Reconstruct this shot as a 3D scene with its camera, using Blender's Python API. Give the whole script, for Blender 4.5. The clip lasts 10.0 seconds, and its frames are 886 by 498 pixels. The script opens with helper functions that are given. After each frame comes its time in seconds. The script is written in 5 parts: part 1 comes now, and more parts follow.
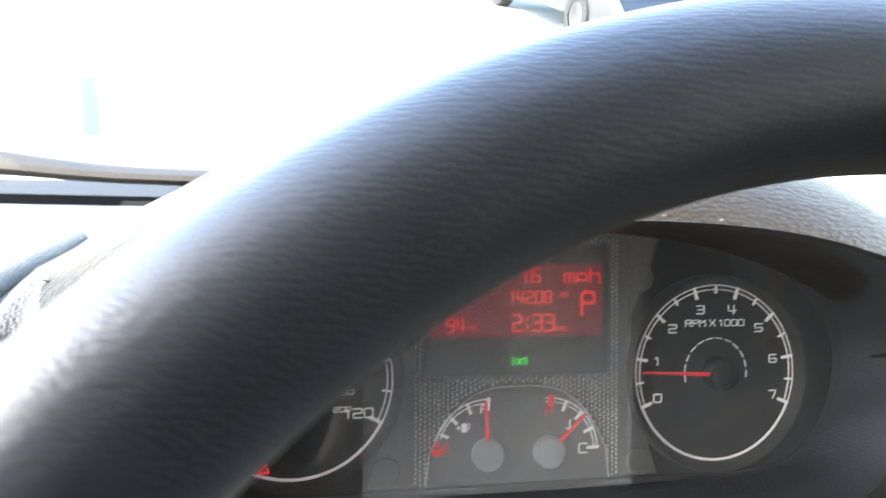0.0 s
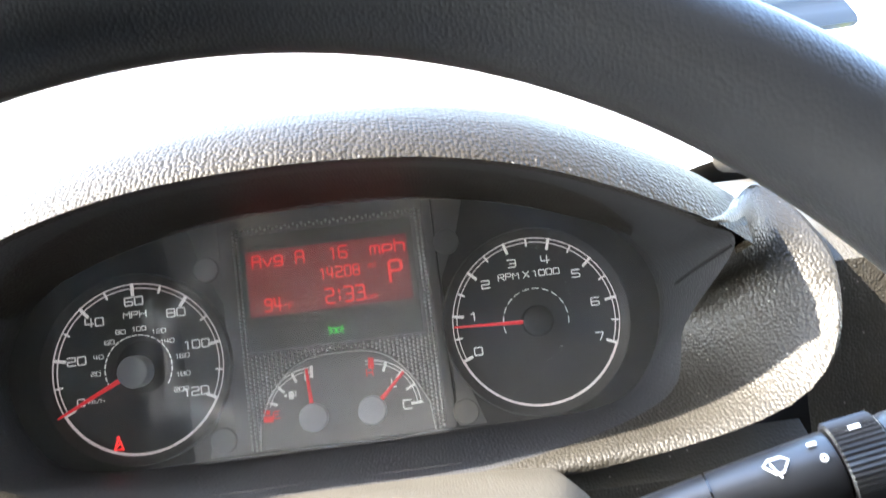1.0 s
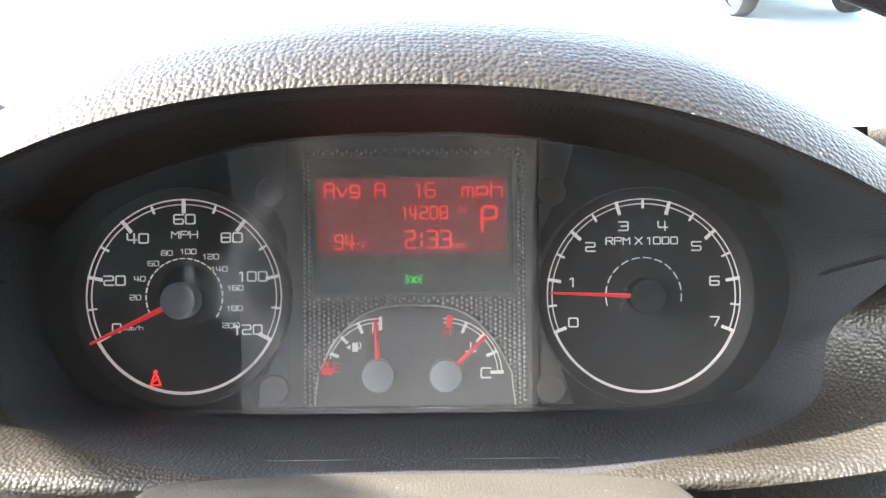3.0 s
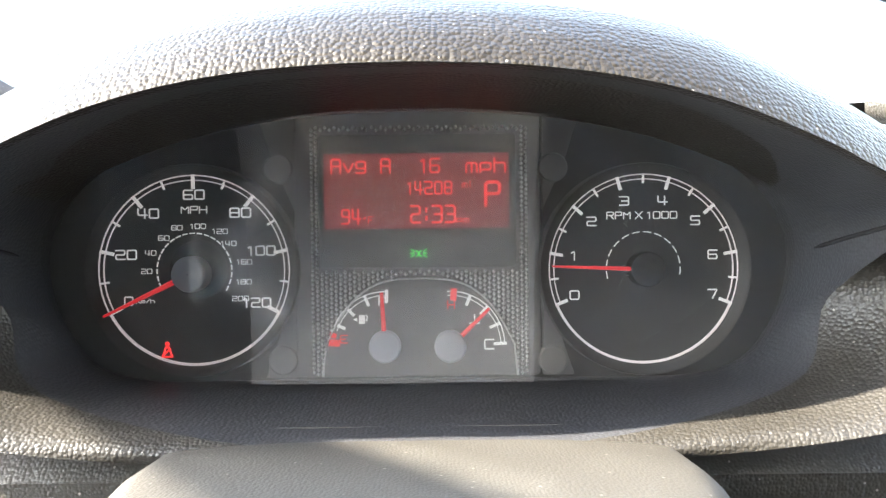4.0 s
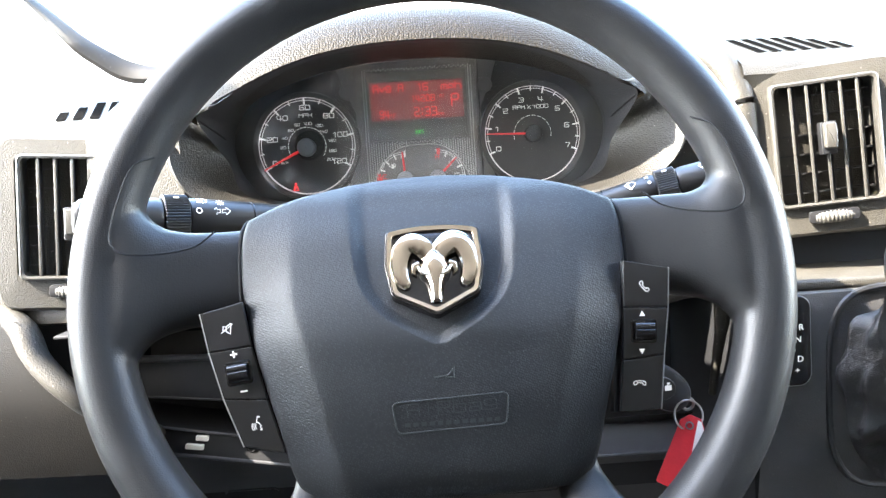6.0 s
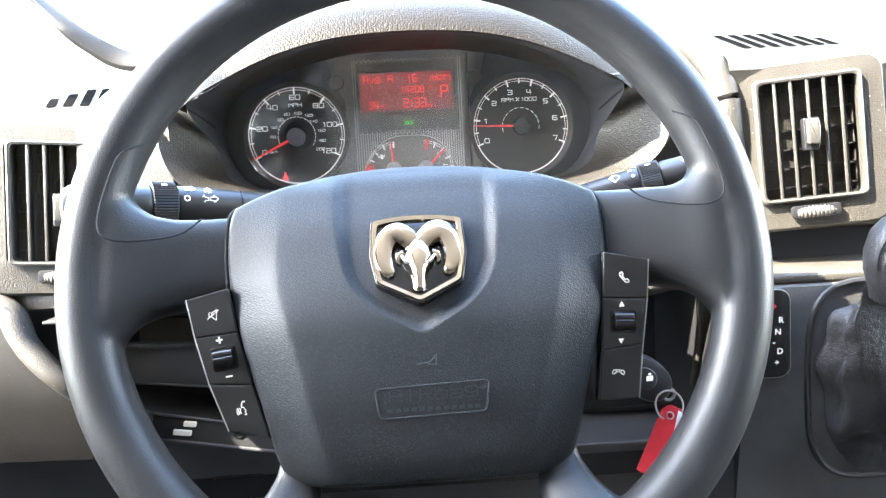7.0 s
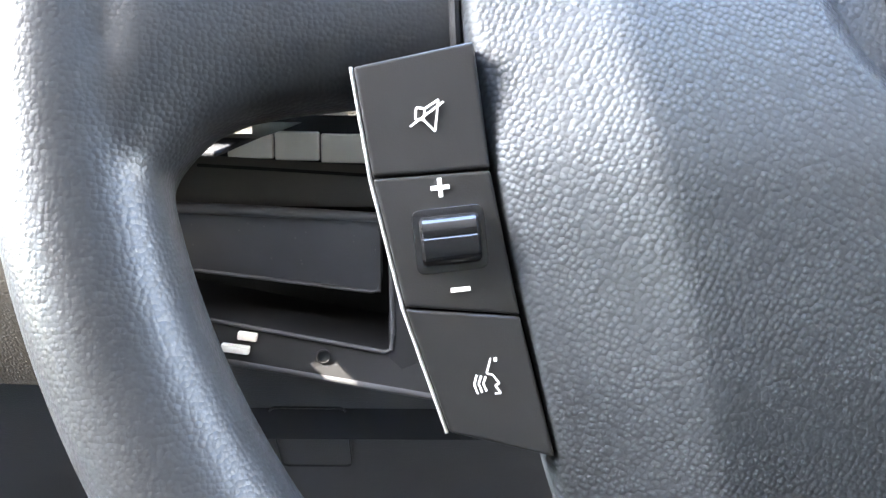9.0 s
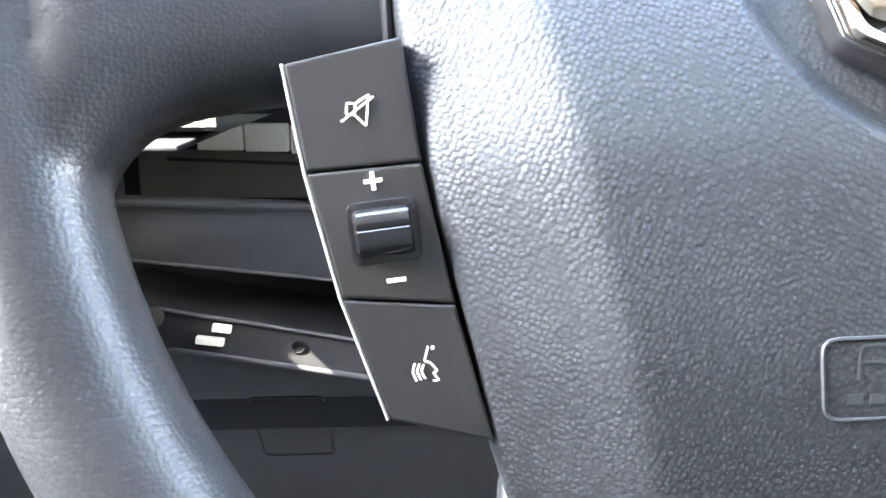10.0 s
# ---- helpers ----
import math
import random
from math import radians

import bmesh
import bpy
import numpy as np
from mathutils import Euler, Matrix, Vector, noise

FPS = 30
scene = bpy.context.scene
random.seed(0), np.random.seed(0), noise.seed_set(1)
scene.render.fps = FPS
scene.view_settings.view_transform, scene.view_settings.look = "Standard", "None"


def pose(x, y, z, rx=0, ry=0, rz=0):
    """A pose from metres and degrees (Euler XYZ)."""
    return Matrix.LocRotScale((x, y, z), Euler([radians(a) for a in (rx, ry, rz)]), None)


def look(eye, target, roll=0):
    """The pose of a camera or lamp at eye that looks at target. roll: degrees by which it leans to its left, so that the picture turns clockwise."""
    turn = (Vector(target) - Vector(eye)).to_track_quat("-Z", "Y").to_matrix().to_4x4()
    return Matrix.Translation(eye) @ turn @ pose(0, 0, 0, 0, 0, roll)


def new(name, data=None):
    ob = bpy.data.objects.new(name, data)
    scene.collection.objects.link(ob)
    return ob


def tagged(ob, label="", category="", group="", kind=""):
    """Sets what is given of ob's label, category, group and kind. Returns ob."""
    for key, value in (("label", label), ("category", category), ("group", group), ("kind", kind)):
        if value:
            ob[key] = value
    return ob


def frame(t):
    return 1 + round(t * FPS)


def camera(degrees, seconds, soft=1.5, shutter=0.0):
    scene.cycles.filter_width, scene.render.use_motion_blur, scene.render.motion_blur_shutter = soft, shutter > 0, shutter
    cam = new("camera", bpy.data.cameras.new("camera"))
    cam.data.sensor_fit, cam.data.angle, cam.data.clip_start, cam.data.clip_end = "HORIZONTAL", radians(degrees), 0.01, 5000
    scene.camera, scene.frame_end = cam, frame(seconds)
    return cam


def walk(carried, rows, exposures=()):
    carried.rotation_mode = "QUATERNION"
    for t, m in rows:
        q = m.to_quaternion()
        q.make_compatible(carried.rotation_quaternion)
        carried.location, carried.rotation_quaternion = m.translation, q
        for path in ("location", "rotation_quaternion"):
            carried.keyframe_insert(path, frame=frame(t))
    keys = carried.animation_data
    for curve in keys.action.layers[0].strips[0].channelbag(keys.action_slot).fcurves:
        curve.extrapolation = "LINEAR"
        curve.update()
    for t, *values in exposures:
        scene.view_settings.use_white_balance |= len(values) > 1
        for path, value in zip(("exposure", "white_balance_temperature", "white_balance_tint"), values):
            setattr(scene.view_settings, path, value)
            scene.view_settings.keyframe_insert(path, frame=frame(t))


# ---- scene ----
cam = camera(60.95, 10.0, soft=1.35, shutter=0.3)
# seconds, eye, target, roll
PATH = [
    (0, (-0.1095, -0.2726, 1.7509), (-0.0021, 0.1654, 1.5349), 6.57),
    (0.5, (-0.0250, -0.3170, 1.7490), (0.0301, 0.1487, 1.5754), 0.81),
    (1, (0.0478, -0.3447, 1.7282), (0.0617, 0.1219, 1.5490), -6.44),
    (1.5, (0.0352, -0.3604, 1.7143), (0.0324, 0.1009, 1.5213), -4.20),
    (2, (0.0091, -0.3365, 1.7156), (0.0264, 0.1239, 1.5213), 0.48),
    (2.5, (0.0093, -0.3170, 1.7238), (0.0189, 0.1416, 1.5250), 0.03),
    (3, (0.0105, -0.2892, 1.7186), (0.0138, 0.1581, 1.4952), -0.34),
    (4.5, (0.0025, -0.3129, 1.7265), (0.0078, 0.1270, 1.4890), -0.52),
    (5, (-0.0052, -0.4359, 1.7529), (-0.0012, 0.0055, 1.5180), -1.83),
    (5.5, (-0.0077, -0.5529, 1.8080), (0.0031, -0.1180, 1.5615), -2.76),
    (6, (-0.0047, -0.6282, 1.8266), (0.0089, -0.2044, 1.5616), -2.79),
    (7.5, (0.0006, -0.6348, 1.8288), (0.0199, -0.2166, 1.5555), -0.77),
    (8, (-0.0324, -0.5646, 1.7771), (-0.0157, -0.1555, 1.4901), 1.15),
    (8.5, (-0.1044, -0.4603, 1.6869), (-0.0900, -0.0690, 1.3760), 2.09),
    (9, (-0.1110, -0.4298, 1.6572), (-0.0992, -0.0508, 1.3314), 1.80),
    (9.5, (-0.1126, -0.4318, 1.6571), (-0.0883, -0.0549, 1.3294), 2.77),
    (10, (-0.1001, -0.4319, 1.6603), (-0.0819, -0.0590, 1.3277), 1.19),
]
EXPOSURES = [(0.0, 4.4), (0.5, 4.55), (1.0, 4.8), (2.5, 4.85), (4.5, 4.9), (5.0, 4.68), (5.5, 4.72), (6.0, 4.95), (7.5, 5.3), (8.0, 5.3), (8.5, 5.5), (9.0, 6.05), (9.5, 6.2), (10.0, 6.4)]
walk(cam, [(t, look(eye, target, roll)) for t, eye, target, roll in PATH], EXPOSURES)

# ---- light ----
SUN = Vector((-0.67, 0.05, 0.74)).normalized()
world = bpy.data.worlds.new("world")
scene.world = world
world.use_nodes = True
wn = world.node_tree
sky = wn.nodes.new("ShaderNodeTexSky")
sky.sky_type = "NISHITA"
sky.sun_disc = False
sky.sun_elevation = math.asin(SUN.z)
sky.sun_rotation = math.atan2(SUN.x, SUN.y)
wn.links.new(sky.outputs[0], wn.nodes["Background"].inputs[0])
wn.nodes["Background"].inputs[1].default_value = 0.15
sun = new("sun", bpy.data.lights.new("sun", "SUN"))
sun.data.energy = 2.1
sun.data.angle = radians(0.6)
sun.data.color = (1.0, 0.92, 0.80)
sun.matrix_world = look(SUN * 30, (0, 0, 0))
# daylight of the two side windows
for wx, face, power in ((-0.735, 1, 1.8), (1.415, -1, 1.4)):
    lamp = new("window_daylight", bpy.data.lights.new("window_daylight", "AREA"))
    lamp.data.shape, lamp.data.size, lamp.data.size_y = "RECTANGLE", 0.55, 0.55
    lamp.data.energy, lamp.data.color = power, (1.0, 0.97, 0.93)
    lamp.matrix_world = look((wx, -0.10, 1.90), (wx + face, -0.10, 1.80))

ROOF_EDGE = -0.12  # how far ahead the roof reaches
WINDOW_TOP = 2.165  # upper edge of the side windows

# ---- frames of reference ----
# DASH: x right, y ahead, z up along the leaning face of the dials. WHEEL: x right, y up the wheel's plane, z to the driver.
DASH = pose(0, 0, 1.55, -27.0, 0, 0)
WHEEL = DASH @ pose(0.001, -0.2769, -0.0867, 90 - 17.37, 0, 0)


# ---- materials ----
def node_material(name):
    m = bpy.data.materials.new(name)
    m.use_nodes = True
    return m, m.node_tree.nodes, m.node_tree.links, m.node_tree.nodes["Principled BSDF"]


def plastic(name, base, rough=0.5, cell=0.0, depth=0.0003, spread=0.12, specular=0.5, dust=0.0, patch=0.03, wrinkle=False, rows=False):
    """Moulded plastic: base colour with faint patches, grain cells of the given size, and specks of dust; rows also
    puts shade between the pebbles into the colour.
    """
    m, n, l, b = node_material(name)
    co = n.new("ShaderNodeTexCoord")
    big = n.new("ShaderNodeTexNoise")
    big.inputs["Scale"].default_value = 1 / patch
    big.inputs["Detail"].default_value = 6
    l.new(co.outputs["Object"], big.inputs["Vector"])
    ramp = n.new("ShaderNodeMapRange")
    ramp.inputs["From Min"].default_value, ramp.inputs["From Max"].default_value = 0.3, 0.7
    ramp.inputs["To Min"].default_value, ramp.inputs["To Max"].default_value = 1 - spread, 1 + spread
    l.new(big.outputs["Fac"], ramp.inputs["Value"])
    mul = n.new("ShaderNodeVectorMath")
    mul.operation = "SCALE"
    mul.inputs[0].default_value = base
    l.new(ramp.outputs[0], mul.inputs["Scale"])
    colour = mul.outputs[0]
    if dust:
        fine = n.new("ShaderNodeTexVoronoi")
        fine.inputs["Scale"].default_value = 160
        l.new(co.outputs["Object"], fine.inputs["Vector"])
        spot = n.new("ShaderNodeMapRange")
        spot.inputs["From Min"].default_value, spot.inputs["From Max"].default_value = 0.05, 0.10
        spot.inputs["To Min"].default_value, spot.inputs["To Max"].default_value = dust, 0.0
        l.new(fine.outputs["Distance"], spot.inputs["Value"])
        mix = n.new("ShaderNodeMix")
        mix.data_type = "RGBA"
        l.new(spot.outputs[0], mix.inputs["Factor"])
        l.new(colour, mix.inputs["A"])
        mix.inputs["B"].default_value = (0.45, 0.42, 0.38, 1)
        colour = mix.outputs["Result"]
    l.new(colour, b.inputs["Base Color"])
    rr = n.new("ShaderNodeMapRange")
    rr.inputs["To Min"].default_value, rr.inputs["To Max"].default_value = rough - 0.07, rough + 0.07
    l.new(big.outputs["Fac"], rr.inputs["Value"])
    l.new(rr.outputs[0], b.inputs["Roughness"])
    b.inputs["Specular IOR Level"].default_value = specular
    if cell:
        warp = n.new("ShaderNodeTexNoise")
        warp.inputs["Scale"].default_value = 0.4 / cell
        warp.inputs["Detail"].default_value = 3
        l.new(co.outputs["Object"], warp.inputs["Vector"])
        add = n.new("ShaderNodeVectorMath")
        add.operation = "MULTIPLY_ADD"
        l.new(warp.outputs["Color"], add.inputs[0])
        add.inputs[1].default_value = (cell * 0.10,) * 3
        l.new(co.outputs["Object"], add.inputs[2])
        vor = n.new("ShaderNodeTexVoronoi")
        vor.feature = "SMOOTH_F1"
        vor.inputs["Scale"].default_value = 1 / cell
        vor.inputs["Smoothness"].default_value = 0.2
        vor.inputs["Randomness"].default_value = 0.58 if rows else 0.72
        if rows:
            # pebbles in near-even slanting rows
            slant = n.new("ShaderNodeMapping")
            slant.inputs["Rotation"].default_value = (0, 0, radians(24))
            slant.inputs["Scale"].default_value = (1, 1, 0.12)
            l.new(add.outputs[0], slant.inputs["Vector"])
            l.new(slant.outputs[0], vor.inputs["Vector"])
        else:
            l.new(add.outputs[0], vor.inputs["Vector"])
        height = vor.outputs["Distance"]
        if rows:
            # shade between pebbles put into the colour: grooves darker, tops lighter
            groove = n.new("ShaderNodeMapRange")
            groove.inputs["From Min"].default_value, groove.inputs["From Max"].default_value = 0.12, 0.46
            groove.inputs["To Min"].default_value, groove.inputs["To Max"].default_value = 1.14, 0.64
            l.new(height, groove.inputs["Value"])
            groove_shade = n.new("ShaderNodeVectorMath")
            groove_shade.operation = "SCALE"
            l.new(colour, groove_shade.inputs[0])
            l.new(groove.outputs[0], groove_shade.inputs["Scale"])
            l.new(groove_shade.outputs[0], b.inputs["Base Color"])
        if wrinkle:
            folds = n.new("ShaderNodeTexNoise")
            folds.inputs["Scale"].default_value = 1 / (cell * 20)
            folds.inputs["Detail"].default_value = 5
            l.new(co.outputs["Object"], folds.inputs["Vector"])
            both = n.new("ShaderNodeMath")
            both.operation = "MULTIPLY_ADD"
            l.new(folds.outputs["Fac"], both.inputs[0])
            both.inputs[1].default_value = 9.0
            l.new(height, both.inputs[2])
            height = both.outputs[0]
        bump = n.new("ShaderNodeBump")
        bump.invert = True
        bump.inputs["Strength"].default_value = 1.0
        bump.inputs["Distance"].default_value = depth
        l.new(height, bump.inputs["Height"])
        l.new(bump.outputs[0], b.inputs["Normal"])
    return m


def plain(name, base, rough=0.5, metal=0.0, glow=None, strength=0.0, specular=0.5):
    m, n, l, b = node_material(name)
    b.inputs["Base Color"].default_value = (*base, 1)
    b.inputs["Roughness"].default_value = rough
    b.inputs["Metallic"].default_value = metal
    b.inputs["Specular IOR Level"].default_value = specular
    if glow:
        b.inputs["Emission Color"].default_value = (*glow, 1)
        b.inputs["Emission Strength"].default_value = strength
    return m


def clear(name, tint=(1, 1, 1), gloss=0.02, ior=1.45, haze=0.0):
    """A thin clear sheet: what lies behind shows straight through, with a sharp reflection on top; haze paints in a
    pale veil of reflected light.
    """
    m, n, l, b = node_material(name)
    n.remove(b)
    through_it = n.new("ShaderNodeBsdfTransparent")
    through_it.inputs[0].default_value = (*tint, 1)
    shine = n.new("ShaderNodeBsdfGlossy")
    shine.inputs["Roughness"].default_value = gloss
    fres = n.new("ShaderNodeFresnel")
    fres.inputs["IOR"].default_value = ior
    mix = n.new("ShaderNodeMixShader")
    l.new(fres.outputs[0], mix.inputs[0])
    below = through_it.outputs[0]
    if haze:
        film = n.new("ShaderNodeBsdfDiffuse")
        film.inputs[0].default_value = (0.75, 0.73, 0.70, 1)
        blend = n.new("ShaderNodeMixShader")
        blend.inputs[0].default_value = haze
        l.new(below, blend.inputs[1])
        l.new(film.outputs[0], blend.inputs[2])
        below = blend.outputs[0]
    l.new(below, mix.inputs[1])
    l.new(shine.outputs[0], mix.inputs[2])
    l.new(mix.outputs[0], n["Material Output"].inputs[0])
    return m


HOOD_GRAIN = plastic("hood_grain", (0.0150, 0.0120, 0.0078), 0.5, 0.0018, 0.0007, 0.12, 0.10, dust=0.25)
BEZEL_GRAIN = plastic("bezel_grain", (0.0215, 0.0196, 0.0163), 0.46, 0.0015, 0.0004, 0.12, 0.30, dust=0.3)
DASH_GRAIN = plastic("dash_grain", (0.046, 0.0425, 0.0355), 0.5, 0.0014, 0.00032, 0.12, 0.4, dust=0.5)
SIDE_BROWN = plastic("side_brown", (0.0115, 0.0104, 0.0088), 0.55, 0.0014, 0.0002, 0.15, 0.3, dust=0.1)
TRAY_DARK = plastic("tray_dark", (0.046, 0.0465, 0.050), 0.42, 0.0008, 0.00006, 0.12, 0.45, dust=0.1)
COVER_GRAIN = plastic("cover_grain", (0.040, 0.037, 0.031), 0.55, 0.0012, 0.00015, 0.12, 0.35, dust=0.3)
SHROUD = plastic("shroud_black", (0.028, 0.029, 0.032), 0.5, 0.0016, 0.00022, 0.12, 0.35)
RIM_SKIN = plastic("rim_skin", (0.0165, 0.017, 0.0180), 0.42, 0.0010, 0.00010, 0.12, 0.38)
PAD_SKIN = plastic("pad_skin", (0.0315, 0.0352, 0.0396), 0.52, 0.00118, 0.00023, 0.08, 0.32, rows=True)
SMOOTH_BLACK = plastic("smooth_black", (0.016, 0.016, 0.017), 0.38, 0, 0, 0.15, 0.5)
BUTTON_BLACK = plastic("button_black", (0.020, 0.0195, 0.0195), 0.34, 0.0004, 0.00002, 0.12, 0.5)
GLOSS_BLACK = plain("gloss_black", (0.012, 0.012, 0.013), 0.12)
# near-black, for seams and for recesses whose shade it stands in for
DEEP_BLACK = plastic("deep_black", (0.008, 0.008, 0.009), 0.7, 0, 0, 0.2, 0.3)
LOWER_DASH = plastic("lower_dash", (0.064, 0.0635, 0.064), 0.48, 0.0014, 0.0002, 0.15, 0.4, dust=0.12)
DIAL_BLACK = plastic("dial_black", (0.034, 0.0335, 0.034), 0.6, 0, 0, 0.1, 0.3)
PANEL_GREY = plastic("panel_grey", (0.125, 0.125, 0.123), 0.5, 0, 0, 0.08, 0.4)
STUD_GREY = plastic("stud_grey", (0.48, 0.48, 0.47), 0.28, 0, 0, 0.08, 0.5)
HUB_GREY = plastic("hub_grey", (0.36, 0.385, 0.44), 0.3, 0, 0, 0.05, 0.5)
# faint glow added to all white print lifts it in the shade
PRINT = plain("white_print_glow", (0.80, 0.80, 0.79), 0.5, glow=(1, 0.97, 0.94), strength=0.014)
RING_WHITE = plain("ring_white", (0.78, 0.74, 0.75), 0.4, glow=(1, 0.86, 0.86), strength=0.012)
NEEDLE = plain("needle_red", (0.62, 0.02, 0.03), 0.4, glow=(1, 0.03, 0.04), strength=0.017)
RED_PRINT = plain("red_print", (0.7, 0.04, 0.04), 0.5, glow=(1, 0.03, 0.04), strength=0.020)
SCREEN_DARK = plain("screen_dark", (0.045, 0.046, 0.044), 0.45)
SCREEN_RED = plain("screen_red", (0.06, 0.012, 0.014), 0.45, glow=(1, 0.03, 0.04), strength=0.0045)
SCREEN_TEXT = plain("screen_text", (0.3, 0.02, 0.02), 0.45, glow=(1, 0.02, 0.028), strength=0.045)
LAMP_GREEN = plain("lamp_green", (0.05, 0.4, 0.05), 0.45, glow=(0.05, 1, 0.08), strength=0.06)
LAMP_RED = plain("lamp_red", (0.5, 0.03, 0.03), 0.45, glow=(1, 0.03, 0.03), strength=0.06)
CHROME = plain("chrome", (0.56, 0.485, 0.40), 0.12, 1.0)
SATIN_METAL = plain("satin_metal", (0.5, 0.5, 0.5), 0.3, 1.0)
VENT_SLAT = plastic("vent_slat", (0.066, 0.062, 0.055), 0.42, 0.0008, 0.0001, 0.1, 0.5)
SILVER = plastic("satin_silver", (0.060, 0.057, 0.051), 0.34, 0.0006, 0.00004, 0.08, 0.6)
TAG_RED = plastic("tag_red", (0.55, 0.02, 0.03), 0.5, 0.003, 0.0002, 0.25, 0.4)
CLOTH = plastic("roof_cloth", (0.20, 0.197, 0.19), 0.95, 0.002, 0.0002, 0.06, 0.1)
TAG_PAPER = plain("tag_paper", (0.8, 0.78, 0.75), 0.6)
LEATHER = plastic("boot_leather", (0.032, 0.0315, 0.0325), 0.34, 0.0009, 0.0004, 0.15, 0.5, wrinkle=True)
# pale haze in both lenses stands in for a veil of reflected light
LENS = clear("dial_lens", (0.97, 0.97, 0.97), 0.03, 1.55, 0.065)
VEILED_LENS = clear("veiled_lens", (1, 1, 1), 0.2, 1.2, 0.15)
GLASS = clear("windscreen_glass", (0.93, 0.96, 0.94), 0.0, 1.4)
LINING = plastic("cabin_lining", (0.06, 0.058, 0.055), 0.9, 0.002, 0.0002, 0.08, 0.2)
DOOR_TRIM = plastic("door_trim", (0.16, 0.155, 0.145), 0.6, 0.0015, 0.0002, 0.1, 0.4)
PAPER = plain("white_paper", (0.85, 0.85, 0.84), 0.7)
TRIM_BROWN = plastic("trim_brown", (0.013, 0.0108, 0.008), 0.6, 0.0014, 0.0002, 0.15, 0.3, dust=0.2)
EMBOSS = plastic("embossed_skin", (0.033, 0.0368, 0.0410), 0.48, 0, 0, 0.1, 0.4)
PALE_PLASTIC = plastic("pale_plastic", (0.78, 0.75, 0.69), 0.5, 0, 0, 0.1, 0.4)
SLOT_BLACK = plain("slot_black", (0.004, 0.004, 0.004), 0.95, specular=0.0)
TEAL = plain("teal_ink", (0.0012, 0.018, 0.0155), 0.6)


def concrete(name, base, scale):
    m, n, l, b = node_material(name)
    co = n.new("ShaderNodeTexCoord")
    t1 = n.new("ShaderNodeTexNoise")
    t1.inputs["Scale"].default_value, t1.inputs["Detail"].default_value = scale, 8
    l.new(co.outputs["Object"], t1.inputs["Vector"])
    r = n.new("ShaderNodeMapRange")
    r.inputs["To Min"].default_value, r.inputs["To Max"].default_value = 0.8, 1.2
    l.new(t1.outputs["Fac"], r.inputs["Value"])
    s = n.new("ShaderNodeVectorMath")
    s.operation = "SCALE"
    s.inputs[0].default_value = base
    l.new(r.outputs[0], s.inputs["Scale"])
    l.new(s.outputs[0], b.inputs["Base Color"])
    b.inputs["Roughness"].default_value = 0.9
    return m


CONCRETE = concrete("lot_concrete", (0.42, 0.40, 0.37), 1.5)
YELLOW_LINE = concrete("line_yellow", (0.65, 0.5, 0.08), 8)
CAR_PAINT = plain("car_paint", (0.008, 0.009, 0.010), 0.3)
TYRE = concrete("tyre_rubber", (0.008, 0.008, 0.008), 20)


# ---- building helpers ----
REF = {}


def thing(name, origin=(0, 0, 0), ref=None, label="", category="", group="", kind=""):
    """An Empty at its base, origin given in the frame ref; its parts are meshes given in the same frame."""
    ref = DASH if ref is None else ref
    ob = new(name)
    ob.empty_display_size = 0.02
    ob.matrix_world = ref @ Matrix.Translation(origin)
    REF[ob.name] = (ref, Matrix.Translation(origin))
    return tagged(ob, label, category, group, kind)


def part(name, bm, material, parent, label="", smooth=True):
    """Links a bmesh, in the frame of its thing, as one mesh object under a thing or under a part."""
    ref, at = REF[parent.name]
    me = bpy.data.meshes.new(name)
    bmesh.ops.transform(bm, matrix=at.inverted(), verts=bm.verts)
    bmesh.ops.recalc_face_normals(bm, faces=bm.faces)
    for f in bm.faces:
        f.smooth = smooth
    bm.to_mesh(me)
    bm.free()
    if smooth:
        me.set_sharp_from_angle(angle=radians(38))
    me.materials.append(material)
    ob = new(name, me)
    ob.parent = parent
    REF[ob.name] = (ref, at)
    return tagged(ob, label)


def solo(name, bm, material, origin=(0, 0, 0), ref=None, label="", category="", group="", kind="", smooth=True):
    """A thing that is one mesh."""
    ref = DASH if ref is None else ref
    me = bpy.data.meshes.new(name)
    bmesh.ops.transform(bm, matrix=Matrix.Translation(origin).inverted(), verts=bm.verts)
    bmesh.ops.recalc_face_normals(bm, faces=bm.faces)
    for f in bm.faces:
        f.smooth = smooth
    bm.to_mesh(me)
    bm.free()
    if smooth:
        me.set_sharp_from_angle(angle=radians(38))
    me.materials.append(material)
    ob = new(name, me)
    ob.matrix_world = ref @ Matrix.Translation(origin)
    REF[ob.name] = (ref, Matrix.Translation(origin))
    return tagged(ob, label, category, group, kind)


def catmull(pts, n, closed=False):
    """n points along a smooth curve through pts."""
    pts = [Vector(p) for p in pts]
    m = len(pts)
    out = []
    spans = m if closed else m - 1
    for i in range(n):
        s = i * spans / (n if closed else n - 1)
        k = min(int(s), spans - 1)
        f = s - k
        if closed:
            a, b, c, d = (pts[(k + j) % m] for j in (-1, 0, 1, 2))
        else:
            b, c = pts[k], pts[k + 1]
            a = pts[k - 1] if k else b * 2 - c
            d = pts[k + 2] if k + 2 < m else c * 2 - b
        out.append(0.5 * (2 * b + (c - a) * f + (2 * a - 5 * b + 4 * c - d) * f * f + (3 * b - a - 3 * c + d) * f ** 3))
    return out


